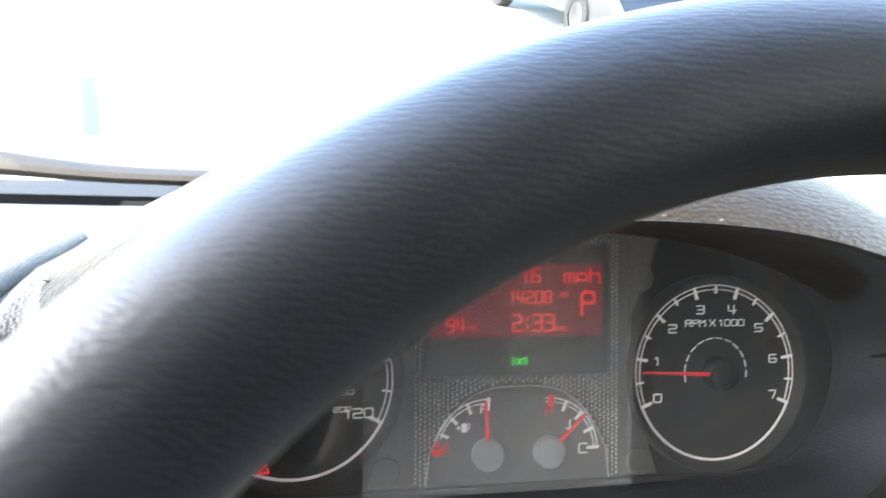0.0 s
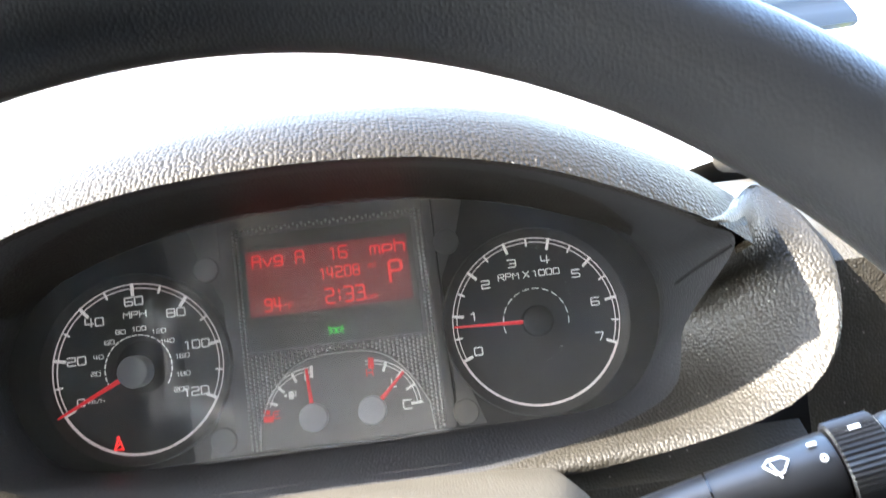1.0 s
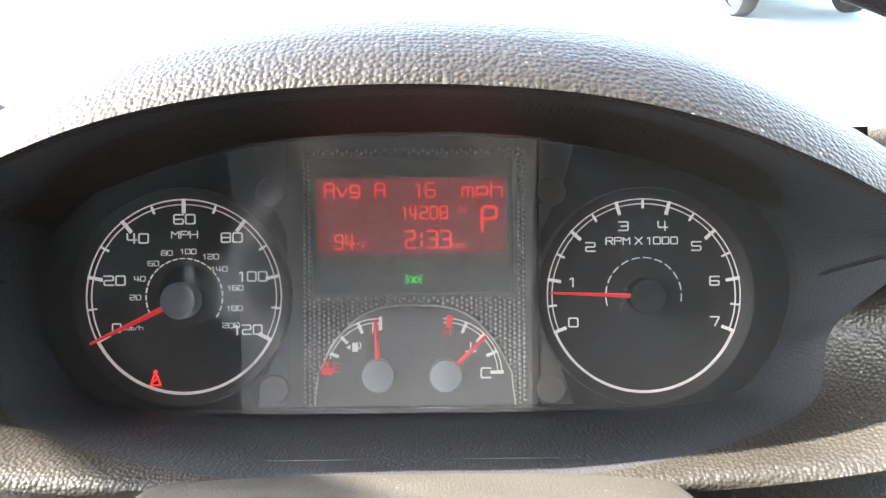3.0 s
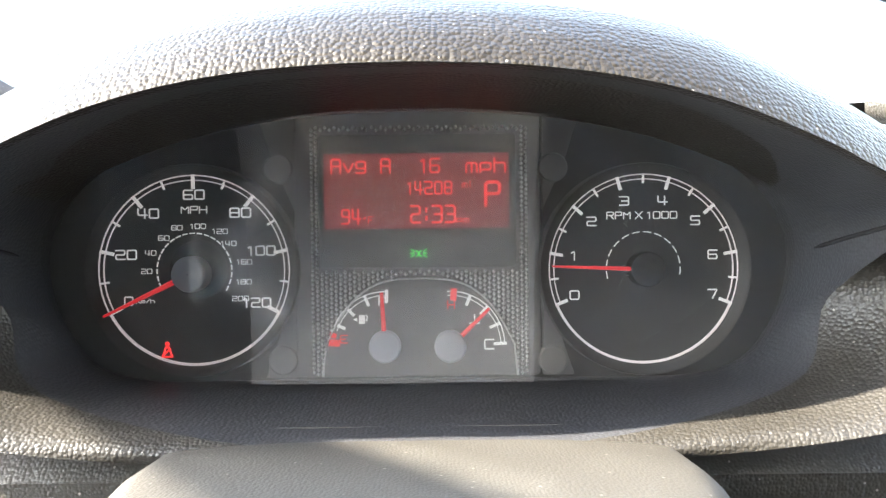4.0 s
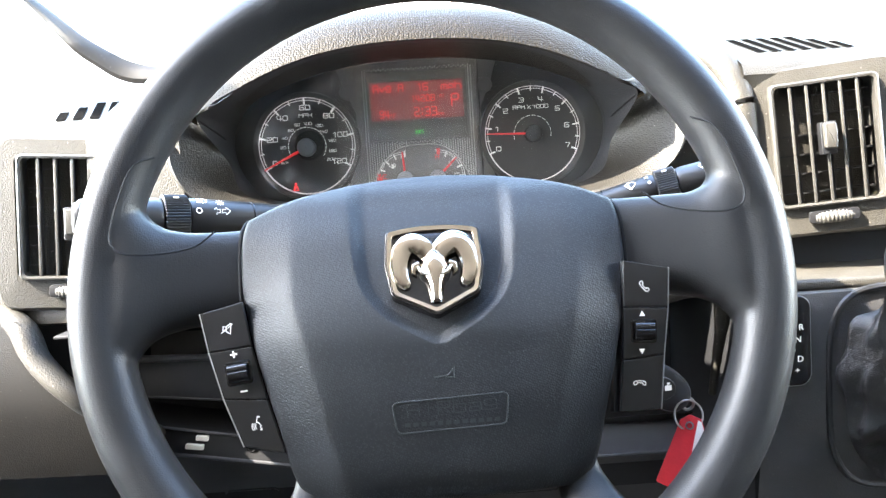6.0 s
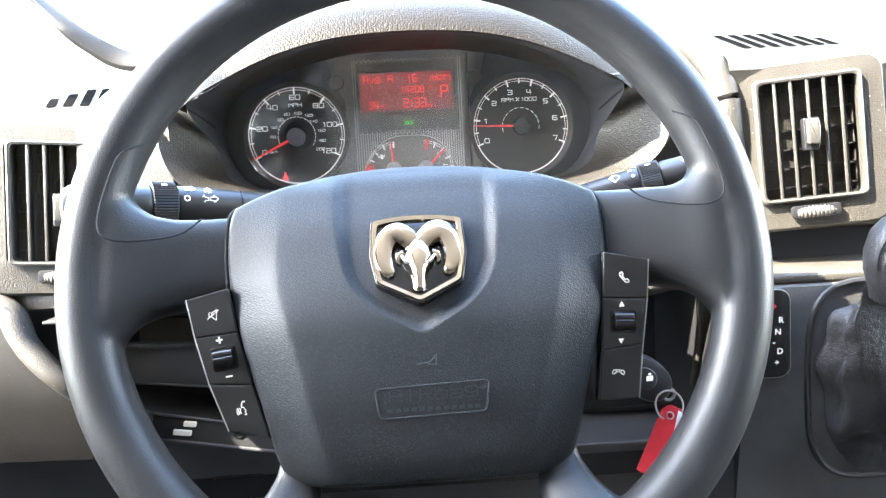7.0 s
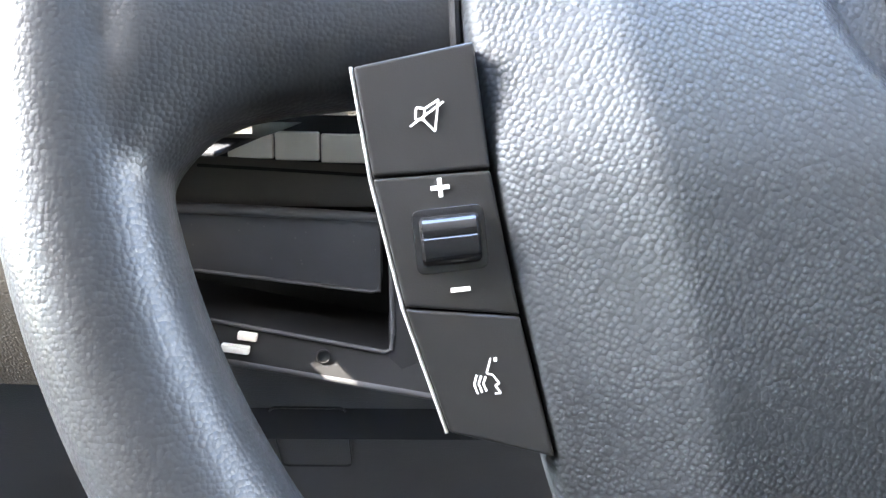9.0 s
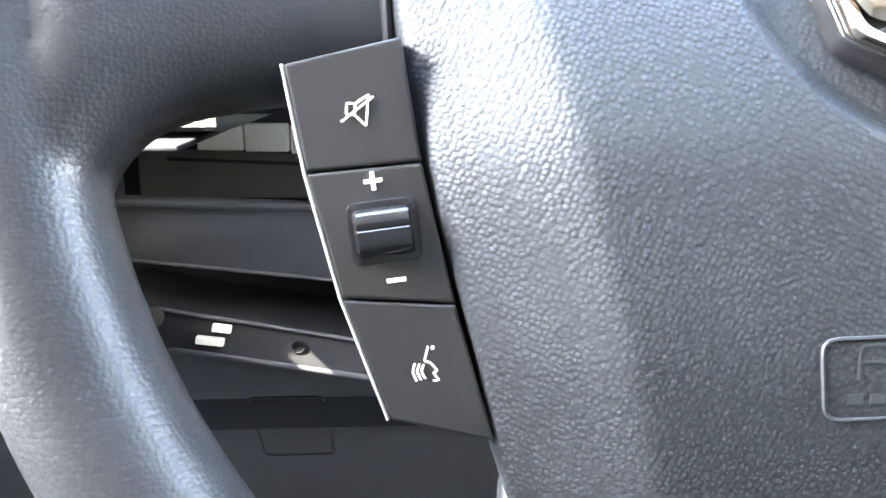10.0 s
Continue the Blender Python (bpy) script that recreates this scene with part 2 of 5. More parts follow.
def loft(rings, ring_closed=True, caps=(False, False), ends_closed=False):
    bm = bmesh.new()
    rows = [[bm.verts.new(p) for p in ring] for ring in rings]
    n = len(rows[0])
    for i in range(len(rows) if ends_closed else len(rows) - 1):
        a, b = rows[i], rows[(i + 1) % len(rows)]
        for j in range(n if ring_closed else n - 1):
            k = (j + 1) % n
            bm.faces.new((a[j], a[k], b[k], b[j]))
    if caps[0]:
        bm.faces.new(rows[0])
    if caps[1]:
        bm.faces.new(rows[-1])
    return bm


def frame_at(d, hint=(0, 0, 1)):
    d = Vector(d).normalized()
    h = Vector(hint)
    if abs(d.dot(h.normalized())) > 0.97:
        h = Vector((0, 1, 0)) if abs(d.y) < 0.9 else Vector((1, 0, 0))
    u = d.cross(h).normalized()
    return u, u.cross(d).normalized()


def tube(pts, radius, sides=16, closed=False, caps=True, flat=1.0, hint=(0, 0, 1)):
    """A round bar along pts. radius: a number or one for each point; flat: its height against its width."""
    pts = [Vector(p) for p in pts]
    n = len(pts)
    rings = []
    for i, p in enumerate(pts):
        a = pts[i - 1] if i or closed else p
        b = pts[(i + 1) % n] if i + 1 < n or closed else p
        u, v = frame_at(b - a, hint)
        r = radius[i] if isinstance(radius, (list, tuple)) else radius
        rings.append([p + u * (r * math.cos(2 * math.pi * k / sides)) + v * (flat * r * math.sin(2 * math.pi * k / sides)) for k in range(sides)])
    return loft(rings, True, (caps and not closed,) * 2, closed)


def lathe(profile, centre, axis=(0, -1, 0), sides=48, hint=(0, 0, 1), caps=(False, False)):
    """Turns a profile of (radius, height along axis) round an axis."""
    axis = Vector(axis).normalized()
    u, v = frame_at(axis, hint)
    c = Vector(centre)
    rings = [[c + axis * h + (u * math.cos(2 * math.pi * k / sides) + v * math.sin(2 * math.pi * k / sides)) * r for k in range(sides)] for r, h in profile]
    return loft(rings, True, caps)


def prism(poly, back, front, bevel=0.0, steps=3, plane="xz"):
    """A flat piece with its outline poly, from back to front along the third axis, the front edge rounded."""
    if plane == "xz":
        to = lambda x, z, d: Vector((x, d, z))
    elif plane == "xy":
        to = lambda x, y, d: Vector((x, y, d))
    else:
        to = lambda y, z, d: Vector((d, y, z))
    n = len(poly)
    P = [Vector((p[0], p[1])) for p in poly]
    area = sum(P[i].x * P[(i + 1) % n].y - P[(i + 1) % n].x * P[i].y for i in range(n))
    side = 1 if area > 0 else -1
    inward = []
    for i in range(n):
        a, b, c = P[i - 1], P[i], P[(i + 1) % n]
        e1, e2 = (b - a).normalized(), (c - b).normalized()
        n1, n2 = Vector((-e1.y, e1.x)) * side, Vector((-e2.y, e2.x)) * side
        s = n1 + n2
        s = s / max(0.3, s.length_squared / 2) if s.length > 1e-6 else n1
        inward.append(s)
    sign = 1 if front > back else -1
    rings = [[to(p.x, p.y, back) for p in P]]
    if bevel:
        for k in range(steps + 1):
            f = k / steps * math.pi / 2
            inset, drop = bevel * (1 - math.cos(f)), bevel * (1 - math.sin(f))
            rings.append([to(p.x + w.x * inset, p.y + w.y * inset, front - sign * drop) for p, w in zip(P, inward)])
    else:
        rings.append([to(p.x, p.y, front) for p in P])
    return loft(rings, True, (True, True))


def rounded(x0, z0, x1, z1, r, n=5):
    out = []
    for cx, cz, a in ((x1 - r, z1 - r, 0), (x0 + r, z1 - r, 90), (x0 + r, z0 + r, 180), (x1 - r, z0 + r, 270)):
        for k in range(n + 1):
            t = radians(a + 90 * k / n)
            out.append((cx + r * math.cos(t), cz + r * math.sin(t)))
    return out


def soften(poly, r, n=4):
    """Rounds the corners of a polygon."""
    out = []
    m = len(poly)
    for i in range(m):
        a, b, c = Vector(poly[i - 1]), Vector(poly[i]), Vector(poly[(i + 1) % m])
        p, q = b + (a - b).normalized() * r, b + (c - b).normalized() * r
        for k in range(n + 1):
            f = k / n
            v = p * (1 - f) ** 2 + b * 2 * f * (1 - f) + q * f * f
            out.append((v.x, v.y))
    return out


def merge(*bms):
    out = bmesh.new()
    for b in bms:
        me = bpy.data.meshes.new("tmp")
        b.to_mesh(me)
        b.free()
        out.from_mesh(me)
        bpy.data.meshes.remove(me)
    return out


def turned(bm, m):
    bmesh.ops.transform(bm, matrix=m, verts=bm.verts)
    return bm


def box(x0, y0, z0, x1, y1, z1, bevel=0.0):
    bm = bmesh.new()
    bmesh.ops.create_cube(bm, size=1)
    bmesh.ops.transform(bm, matrix=Matrix.Translation(((x0 + x1) / 2, (y0 + y1) / 2, (z0 + z1) / 2)) @ Matrix.Diagonal((x1 - x0, y1 - y0, z1 - z0, 1)), verts=bm.verts)
    if bevel:
        bmesh.ops.bevel(bm, geom=bm.edges[:], offset=bevel, segments=3, affect="EDGES", profile=0.5)
    return bm


def lettering(words, size, at, wide=1.0, thick=0.0002, align="CENTER", turn=None, bold=0.0):
    """Letters of the built-in font, flat in x and z, facing -y, their middle at the given place; turn: another pose for the xy plane of the letters."""
    cu = bpy.data.curves.new("letters", "FONT")
    cu.body, cu.size, cu.extrude, cu.align_x, cu.align_y, cu.offset, cu.resolution_u = words, size, thick, align, "CENTER", bold, 3
    ob = bpy.data.objects.new("letters", cu)
    scene.collection.objects.link(ob)
    dg = bpy.context.evaluated_depsgraph_get()
    me = bpy.data.meshes.new_from_object(ob.evaluated_get(dg))
    bm = bmesh.new()
    bm.from_mesh(me)
    bpy.data.objects.remove(ob)
    bpy.data.curves.remove(cu)
    bpy.data.meshes.remove(me)
    m = turn if turn is not None else Matrix.Rotation(radians(90), 4, "X")
    return turned(bm, Matrix.Translation(at) @ m @ Matrix.Diagonal((wide, 1, 1, 1)))


# squared letters as strokes on a grid four wide and six high: column and row of each corner, strokes apart by a bar
STROKES = {"0": "00 40 46 06 00", "1": "05 26 20", "2": "06 46 43 03 00 40", "3": "06 46 40 00|13 43", "4": "06 02 42|36 30", "5": "46 06 03 43 40 00", "6": "46 06 00 40 43 03", "7": "06 46 20", "8": "00 40 46 06 00|03 43",
           "9": "00 40 46 06 03 43", "A": "00 06 46 40|03 43", "C": "46 06 00 40", "D": "00 06 36 44 42 30 00", "E": "46 06 00 40|03 33", "F": "46 06 00|03 33", "H": "06 00|46 40|03 43", "M": "00 06 23 46 40", "N": "00 06 40 46",
           "I": "20 26", "b": "06 00 40 44 04", "a": "04 44 40 00 02 42", "P": "00 06 46 43 03", "R": "00 06 46 43 03|23 40", "X": "06 40|00 46", "g": "42 02 05 45 40 00", "h": "06 00|04 44 40", "i": "20 24|25 26", "k": "06 00|45 02|22 40", "m": "00 04 44 40|24 20", "p": "00 04 44 41 01", "v": "04 20 44",
           "/": "00 46", ":": "21 22|24 25", "°": "14 34 36 14", "-": "03 43", "+": "03 43|21 25"}
NARROW = {"1": 0.62, ":": 0.5, "i": 0.5, " ": 0.55}


def ribbon(pts, w, y0, y1):
    """A flat stroke along pts in x and z, with mitred corners, from y0 to y1."""
    pts = [Vector(q) for q in pts]
    closed = (pts[0] - pts[-1]).length < 1e-7
    pts = pts[:-1] if closed else pts
    n = len(pts)
    rings = []
    for i, q in enumerate(pts):
        a = pts[i - 1] if i or closed else None
        b = pts[(i + 1) % n] if i + 1 < n or closed else None
        e1 = (q - a).normalized() if a is not None else (b - q).normalized()
        e2 = (b - q).normalized() if b is not None else e1
        k = Vector((-e1.y - e2.y, e1.x + e2.x))
        k = k / max(0.5, k.length_squared / 2) * w / 2 if k.length > 1e-6 else Vector((-e1.y, e1.x)) * w / 2
        ext = Vector((0, 0)) if closed or 0 < i < n - 1 else (e1 if i else -e2) * w / 2
        l, r = q + k + ext, q - k + ext
        rings.append([(l.x, y0, l.y), (r.x, y0, r.y), (r.x, y1, r.y), (l.x, y1, l.y)])
    return loft(rings, True, (not closed, not closed), closed)


def stroked(words, high, at, wide=0.85, weight=0.16, align="CENTER", gap=0.36):
    """Squared letters in x and z facing -y. at: the middle (or, with LEFT, the foot of the first letter); wide: a letter's width against its height."""
    w = high * wide
    step = [(w * NARROW.get(ch, 1.0)) + high * gap * (0.8 if ch != " " else 0) for ch in words]
    x = at[0] - ((sum(step) - high * gap * 0.8) / 2 if align == "CENTER" else 0)
    z = at[2] - (high / 2 if align == "CENTER" else 0)
    out = []
    for ch, st_ in zip(words, step):
        for j, stroke in enumerate(STROKES.get(ch, "").split("|") if ch in STROKES else []):
            cells = [(int(c[0]), int(c[1])) for c in stroke.split()]
            k = NARROW.get(ch, 1.0)
            pts = [(x + w * k * a / 4, z + high * b / 6) for a, b in cells]
            if len(pts) > 2:
                # blunted corners
                cut = high * 0.10
                ring_ = pts[:-1] if pts[0] == pts[-1] else pts
                soft_ = []
                for i, q in enumerate(ring_):
                    if pts[0] != pts[-1] and i in (0, len(ring_) - 1):
                        soft_.append(q)
                        continue
                    q0, a, b = Vector(q), Vector(ring_[i - 1]), Vector(ring_[(i + 1) % len(ring_)])
                    soft_ += [tuple(q0 + (a - q0).normalized() * cut), tuple(q0 + (b - q0).normalized() * cut)]
                pts = soft_ + [soft_[0]] if pts[0] == pts[-1] else soft_
            out.append(ribbon(pts, high * weight, at[1] - 0.00002 * j, at[1] + 0.0002))
        x += st_
    return merge(*out)


def facing(ob, eye):
    """Turns a sheet's faces to the place eye, given in the world."""
    m = ob.matrix_world if ob.parent is None else ob.parent.matrix_world
    me = ob.data
    here = m.inverted() @ Vector(eye)
    bm = bmesh.new()
    bm.from_mesh(me)
    bm.normal_update()
    away = [f for f in bm.faces if f.normal.dot(here - f.calc_center_median()) < 0]
    if away:
        bmesh.ops.reverse_faces(bm, faces=away)
    bm.to_mesh(me)
    bm.free()
    ob.visible_shadow = False
    return ob


def mirrored(pts):
    """Right half, from top to bottom, made a whole loop: clockwise as the driver sees it."""
    left = [(-p[0], *p[1:]) for p in reversed(pts) if abs(p[0]) > 1e-6]
    return list(pts) + left


# ---- cabin shell and outdoors ----
solo("ground", box(-400, -400, -0.3, 400, 400, 0.0), CONCRETE, ref=Matrix(), label="pale sunlit concrete of a parking lot", category="ground", kind="structure", smooth=False)
for i, (x, y) in enumerate(((3.2, 9.0), (6.0, 9.0), (-3.0, 9.0))):
    solo("line", box(x - 0.06, y - 2.6, 0.0, x + 0.06, y + 2.6, 0.004), YELLOW_LINE, (x, y, 0), Matrix(), "faded yellow parking line painted on the concrete", "road marking", "parking lines", smooth=False)

W = Matrix()
solo("floor", box(-0.72, -1.6, 0.62, 1.4, 0.49, 0.68), DEEP_BLACK, ref=W, label="black cabin floor under the dashboard", category="floor", kind="structure", smooth=False)
solo("ceiling", box(-0.76, -1.6, 2.45, 1.45, ROOF_EDGE, 2.51), CLOTH, ref=W, label="pale grey cabin roof lining", category="ceiling", kind="structure", smooth=False)
solo("wall_back", box(-0.76, -1.66, 0.62, 1.45, -1.6, 2.51), LINING, ref=W, label="pale grey cabin bulkhead behind the seats", category="wall", kind="structure", smooth=False)
# doors: a lower panel, and a frame round the open window
for side, x, name in ((-1, -0.72, "door_1"), (1, 1.4, "door_2")):
    x0, x1 = (x - 0.04, x) if side < 0 else (x, x + 0.04)
    bm = merge(box(x0, -1.6, 0.62, x1, 0.52, 1.56), box(x0, -1.6, WINDOW_TOP, x1, ROOF_EDGE, 2.45), box(x0, -1.6, 1.56, x1, -0.47, WINDOW_TOP))
    solo(name, bm, DOOR_TRIM, ref=W, label="grey plastic cabin door with a glazed upper half", category="door", kind="structure", smooth=False)
    xm = (x0 + x1) / 2
    facing(solo("window_side", loft([[(xm, -0.47, 1.56), (xm, 0.42, 1.56)], [(xm, -0.47, WINDOW_TOP), (xm, 0.03, WINDOW_TOP)]], False), GLASS, ref=W, label="clear side window glass", category="window", kind="structure", smooth=False), (0, -0.5, 1.8))
solo("wall_front", box(-0.76, 0.49, 0.3, 1.45, 0.53, 1.432), DEEP_BLACK, ref=W, label="black bulkhead under the windscreen", category="wall", kind="structure", smooth=False)

# windscreen: leaning pane from the cowl to the roof
BASE_Y, BASE_Z = 0.47, 1.432
bm = loft([[(x, BASE_Y + 0.06 * (1 - ((x - 0.34) / 1.1) ** 2), BASE_Z) for x in np.linspace(-0.74, 1.43, 15)],
           [(x, ROOF_EDGE + 0.06 * (1 - ((x - 0.34) / 1.1) ** 2), 2.46) for x in np.linspace(-0.74, 1.43, 15)]], False)
facing(solo("windscreen", bm, GLASS, ref=W, label="clear laminated windscreen", category="window", kind="structure"), (0, -0.5, 1.8))
for x in (-0.79, 1.48):
    solo("pillar", tube([(x, BASE_Y, BASE_Z - 0.02), (x, (BASE_Y + ROOF_EDGE) / 2, 1.96), (x, ROOF_EDGE, 2.47)], 0.022, 14), DOOR_TRIM, ref=W, label="grey windscreen pillar", category="pillar", kind="structure")

# ---- dashboard ----
NR = 120
INNER = mirrored([(0, -0.004, 0.075), (0.05, -0.004, 0.0735), (0.095, -0.004, 0.067), (0.133, -0.004, 0.051), (0.157, -0.004, 0.030), (0.165, -0.004, 0.003),
                  (0.155, -0.004, -0.028), (0.130, -0.004, -0.046), (0.065, -0.004, -0.048), (0, -0.004, -0.048)])
LIP = mirrored([(0, -0.118, 0.0668), (0.050, -0.117, 0.0642), (0.090, -0.115, 0.0562), (0.127, -0.110, 0.0430), (0.155, -0.104, 0.0295), (0.1715, -0.092, 0.0205),
                (0.162, -0.046, -0.0100), (0.144, -0.058, -0.0400), (0.070, -0.076, -0.0555), (0, -0.077, -0.0565)])
FLARE = mirrored([(0, -0.1195, 0.0676), (0.050, -0.1185, 0.0650), (0.091, -0.1165, 0.0570), (0.128, -0.1115, 0.0438), (0.158, -0.1045, 0.0310), (0.1985, -0.0600, 0.0460),
                  (0.2110, -0.0870, 0.0030), (0.184, -0.096, -0.0420), (0.085, -0.080, -0.0630), (0, -0.077, -0.0640)])


def ring(ctrl, n=NR):
    return catmull(ctrl, n, True)


def between(a, b, f, bulge=0.0):
    return [p.lerp(q, f) + Vector((0, 1, 0)) * bulge * math.sin(math.pi * f) for p, q in zip(a, b)]


dashboard = thing("dashboard", (0, 0, -0.05), label="grained grey plastic dashboard round the dials, bleached by sunlight", category="dashboard", kind="structure")
inner, lip, flare = ring(INNER), ring(LIP), ring(FLARE)
for p in flare:
    if p.x < -0.13:
        p.x += 0.013 * min(1.0, (-0.13 - p.x) / 0.07)
part("dial_shroud", loft([inner] + [between(inner, lip, f, 0.006) for f in (0.15, 0.3, 0.45, 0.6, 0.75, 0.9)] + [lip]), SHROUD, dashboard, "grained black shroud round the dials")
part("shroud_bezel", loft([lip] + [between(lip, flare, f, -0.004) for f in (0.2, 0.4, 0.6, 0.8)] + [flare] + [[p + Vector((p.x * a, b, a * 0.14 * max(0, abs(p.x) - 0.16) / 0.04)) for p in flare] for a, b in ((0.012, 0.001), (0.024, 0.005), (0.036, 0.012), (0.045, 0.024), (0.05, 0.045), (0.06, 0.09))]), BEZEL_GRAIN, dashboard, "coarse-grained bezel of the dial hood")

# seam where the hood piece meets the lower cup, running in from each corner
for side in (-1, 1):
    k = min(range(NR), key=lambda i: (lip[i] - Vector((side * 0.1690, -0.094, 0.0218))).length)
    part("shroud_seam", tube([between(inner[k:k + 1], lip[k:k + 1], f, 0.006)[0] for f in np.linspace(0.30, 0.97, 12)], [0.0004] + [0.0009] * 10 + [0.0006], 8), DEEP_BLACK, dashboard, "dark seam in the shroud")

# hood: from the upper lip up, over the crest and ahead to the windscreen
NH = 61
top = [Vector(p) for p in catmull([(-0.1765, -0.0975, 0.0200), (-0.158, -0.1045, 0.0310), (-0.128, -0.1115, 0.0438), (-0.091, -0.1165, 0.0570), (-0.050, -0.1185, 0.0650), (0, -0.1195, 0.0676),
                                   (0.050, -0.1185, 0.0650), (0.091, -0.1165, 0.0570), (0.128, -0.1115, 0.0438), (0.158, -0.1045, 0.0310), (0.1765, -0.0975, 0.0200)], NH)]
rows = [top]
for dy, dz, spread in ((0.0025, 0.0042, 0.004), (0.009, 0.0120, 0.012), (0.018, 0.0200, 0.022), (0.031, 0.0280, 0.035), (0.050, 0.0350, 0.05), (0.080, 0.0420, 0.07), (0.14, 0.0520, 0.10), (0.24, 0.066, 0.14), (0.40, 0.088, 0.18), (0.54, 0.112, 0.2)):
    rows.append([p + Vector((p.x * spread * (1 + 2 * abs(p.x)), dy, dz - 1.6 * spread * max(0, abs(p.x) - 0.10))) for p in top])
# the ends turn down into a short skirt
for k, row in enumerate(rows):
    drop = Vector((0, 0.003, -0.003 - 0.002 * min(k, 6)))
    row.insert(0, row[0] + drop + Vector((0.006, 0, 0)))
    row.append(row[-1] + drop - Vector((0.006, 0, 0)))
part("dial_hood", loft(rows, False), HOOD_GRAIN, dashboard, "coarse-grained hood over the dials")


def dash_sheet(x0, x1, nx, front, ahead):
    """One run of the dashboard: a leaning face from its lower edge up, a rounded brow, and a level top ahead to the glass."""
    prof = front + ahead
    return loft([[(x, y, z) for y, z in prof] for x in np.linspace(x0, x1, nx)], False)


LOW = [(-0.070, 0.010), (-0.062, 0.020), (-0.040, 0.030), (0.00, 0.044), (0.10, 0.075), (0.30, 0.104), (0.46, 0.126)]
BROW = [(-0.079, 0.032), (-0.0755, 0.0410), (-0.070, 0.0458), (-0.060, 0.0488), (-0.045, 0.0535), (0.00, 0.0725), (0.05, 0.085), (0.14, 0.097), (0.30, 0.110), (0.46, 0.127)]
SIDE = [(y, z - 0.022) for y, z in BROW]
LEFT_FACE = [(0.06, -0.136), (-0.030, -0.135), (-0.070, -0.134), (-0.080, -0.131), (-0.080, -0.124), (-0.077, -0.10), (-0.074, -0.05), (-0.073, -0.005)]
RIGHT_FACE = [(0.03, -0.105), (-0.050, -0.103), (-0.060, -0.100), (-0.066, -0.09), (-0.070, -0.05), (-0.073, 0.015)]
part("face_left", dash_sheet(-0.66, -0.226, 14, LEFT_FACE, SIDE), DASH_GRAIN, dashboard, "pale dusty grained fascia beside the driver's door")
part("face_right", dash_sheet(0.262, 1.30, 22, RIGHT_FACE, BROW), DASH_GRAIN, dashboard, "pale dusty grained fascia of the centre console")
for xa, xb, face, back in ((-0.262, -0.190, LEFT_FACE[:7], -0.006), (0.206, 0.290, RIGHT_FACE[:5], 0.012)):
    part("face_gap", dash_sheet(xa, xb, 6, [(y + back, z) for y, z in face], LOW if xa > 0 else [(y - 0.004, z) for y, z in SIDE]), DASH_GRAIN, dashboard, "lower grained strip beside the dial hood")
part("face_gap", dash_sheet(-0.190, -0.178, 3, [], [(y - 0.004, z) for y, z in SIDE[4:]]), DASH_GRAIN, dashboard, "grained strip behind the hood corner")
# ledge added below the fascia only to block sun from the tray
part("sun_block_ledge", box(-0.289, -0.112, -0.1390, -0.200, -0.020, -0.1362, 0.001), DEEP_BLACK, dashboard, "black ledge added under the fascia to keep sun off the tray")
# rounded shoulder between the dial hood and the centre vents
part("shoulder", tube(catmull([(0.222, 0.02, 0.078), (0.238, -0.03, 0.066), (0.252, -0.058, 0.045), (0.261, -0.070, 0.018), (0.264, -0.074, -0.010), (0.270, -0.072, -0.045), (0.276, -0.068, -0.08)], 40), [0.010 + 0.002 * math.sin(i / 8) for i in range(40)], 14), DASH_GRAIN, dashboard, "rounded grained shoulder")
part("shoulder", tube(catmull([(-0.203, 0.05, 0.060), (-0.213, -0.01, 0.0445), (-0.221, -0.045, 0.030), (-0.226, -0.067, 0.012), (-0.228, -0.073, -0.012), (-0.231, -0.071, -0.045)], 40), 0.0085, 14), DASH_GRAIN, dashboard, "rounded grained shoulder")
part("face_under", dash_sheet(-0.116, 0.20, 9, [(0.04, -0.16), (-0.03, -0.150), (-0.055, -0.13)], [(-0.070, -0.10), (-0.075, -0.07), (-0.06, -0.055)]), DASH_GRAIN, dashboard, "grained fascia below the dials")
part("face_under_edge", dash_sheet(-0.200, -0.116, 5, [(0.03, -0.122), (-0.050, -0.1245), (-0.064, -0.1235)], [(-0.070, -0.10), (-0.075, -0.07), (-0.06, -0.055)]), DASH_GRAIN, dashboard, "grained fascia over the tray")
TRIM_LOW = catmull([(0.10, 0.425, 0.1240), (-0.14, 0.42, 0.1236), (-0.26, 0.42, 0.1250), (-0.345, 0.42, 0.1290), (-0.410, 0.42, 0.1330), (-0.448, 0.41, 0.1560), (-0.476, 0.40, 0.1810), (-0.513, 0.40, 0.2260), (-0.545, 0.39, 0.2640), (-0.60, 0.37, 0.339)], 60)
TRIM_TOP = catmull([(0.10, 0.430, 0.1420), (-0.14, 0.43, 0.1410), (-0.26, 0.43, 0.1425), (-0.345, 0.43, 0.1510), (-0.400, 0.43, 0.1610), (-0.437, 0.42, 0.1800), (-0.466, 0.41, 0.2010), (-0.505, 0.41, 0.2360), (-0.539, 0.40, 0.2700), (-0.597, 0.38, 0.343)], 60)
rings = []
for a, b in zip(TRIM_LOW, TRIM_TOP):
    m = a.lerp(b, 0.5)
    rings.append([a, a.lerp(b, 0.2) + Vector((0, -0.006, 0)), m + Vector((0, -0.008, 0)), a.lerp(b, 0.8) + Vector((0, -0.004, 0)), b, b + Vector((0, 0.012, 0.001)), a + Vector((0, 0.012, 0))])
part("windscreen_trim", loft(rings, True, (True, True)), TRIM_BROWN, dashboard, "dark brown curved trim along the foot of the windscreen")

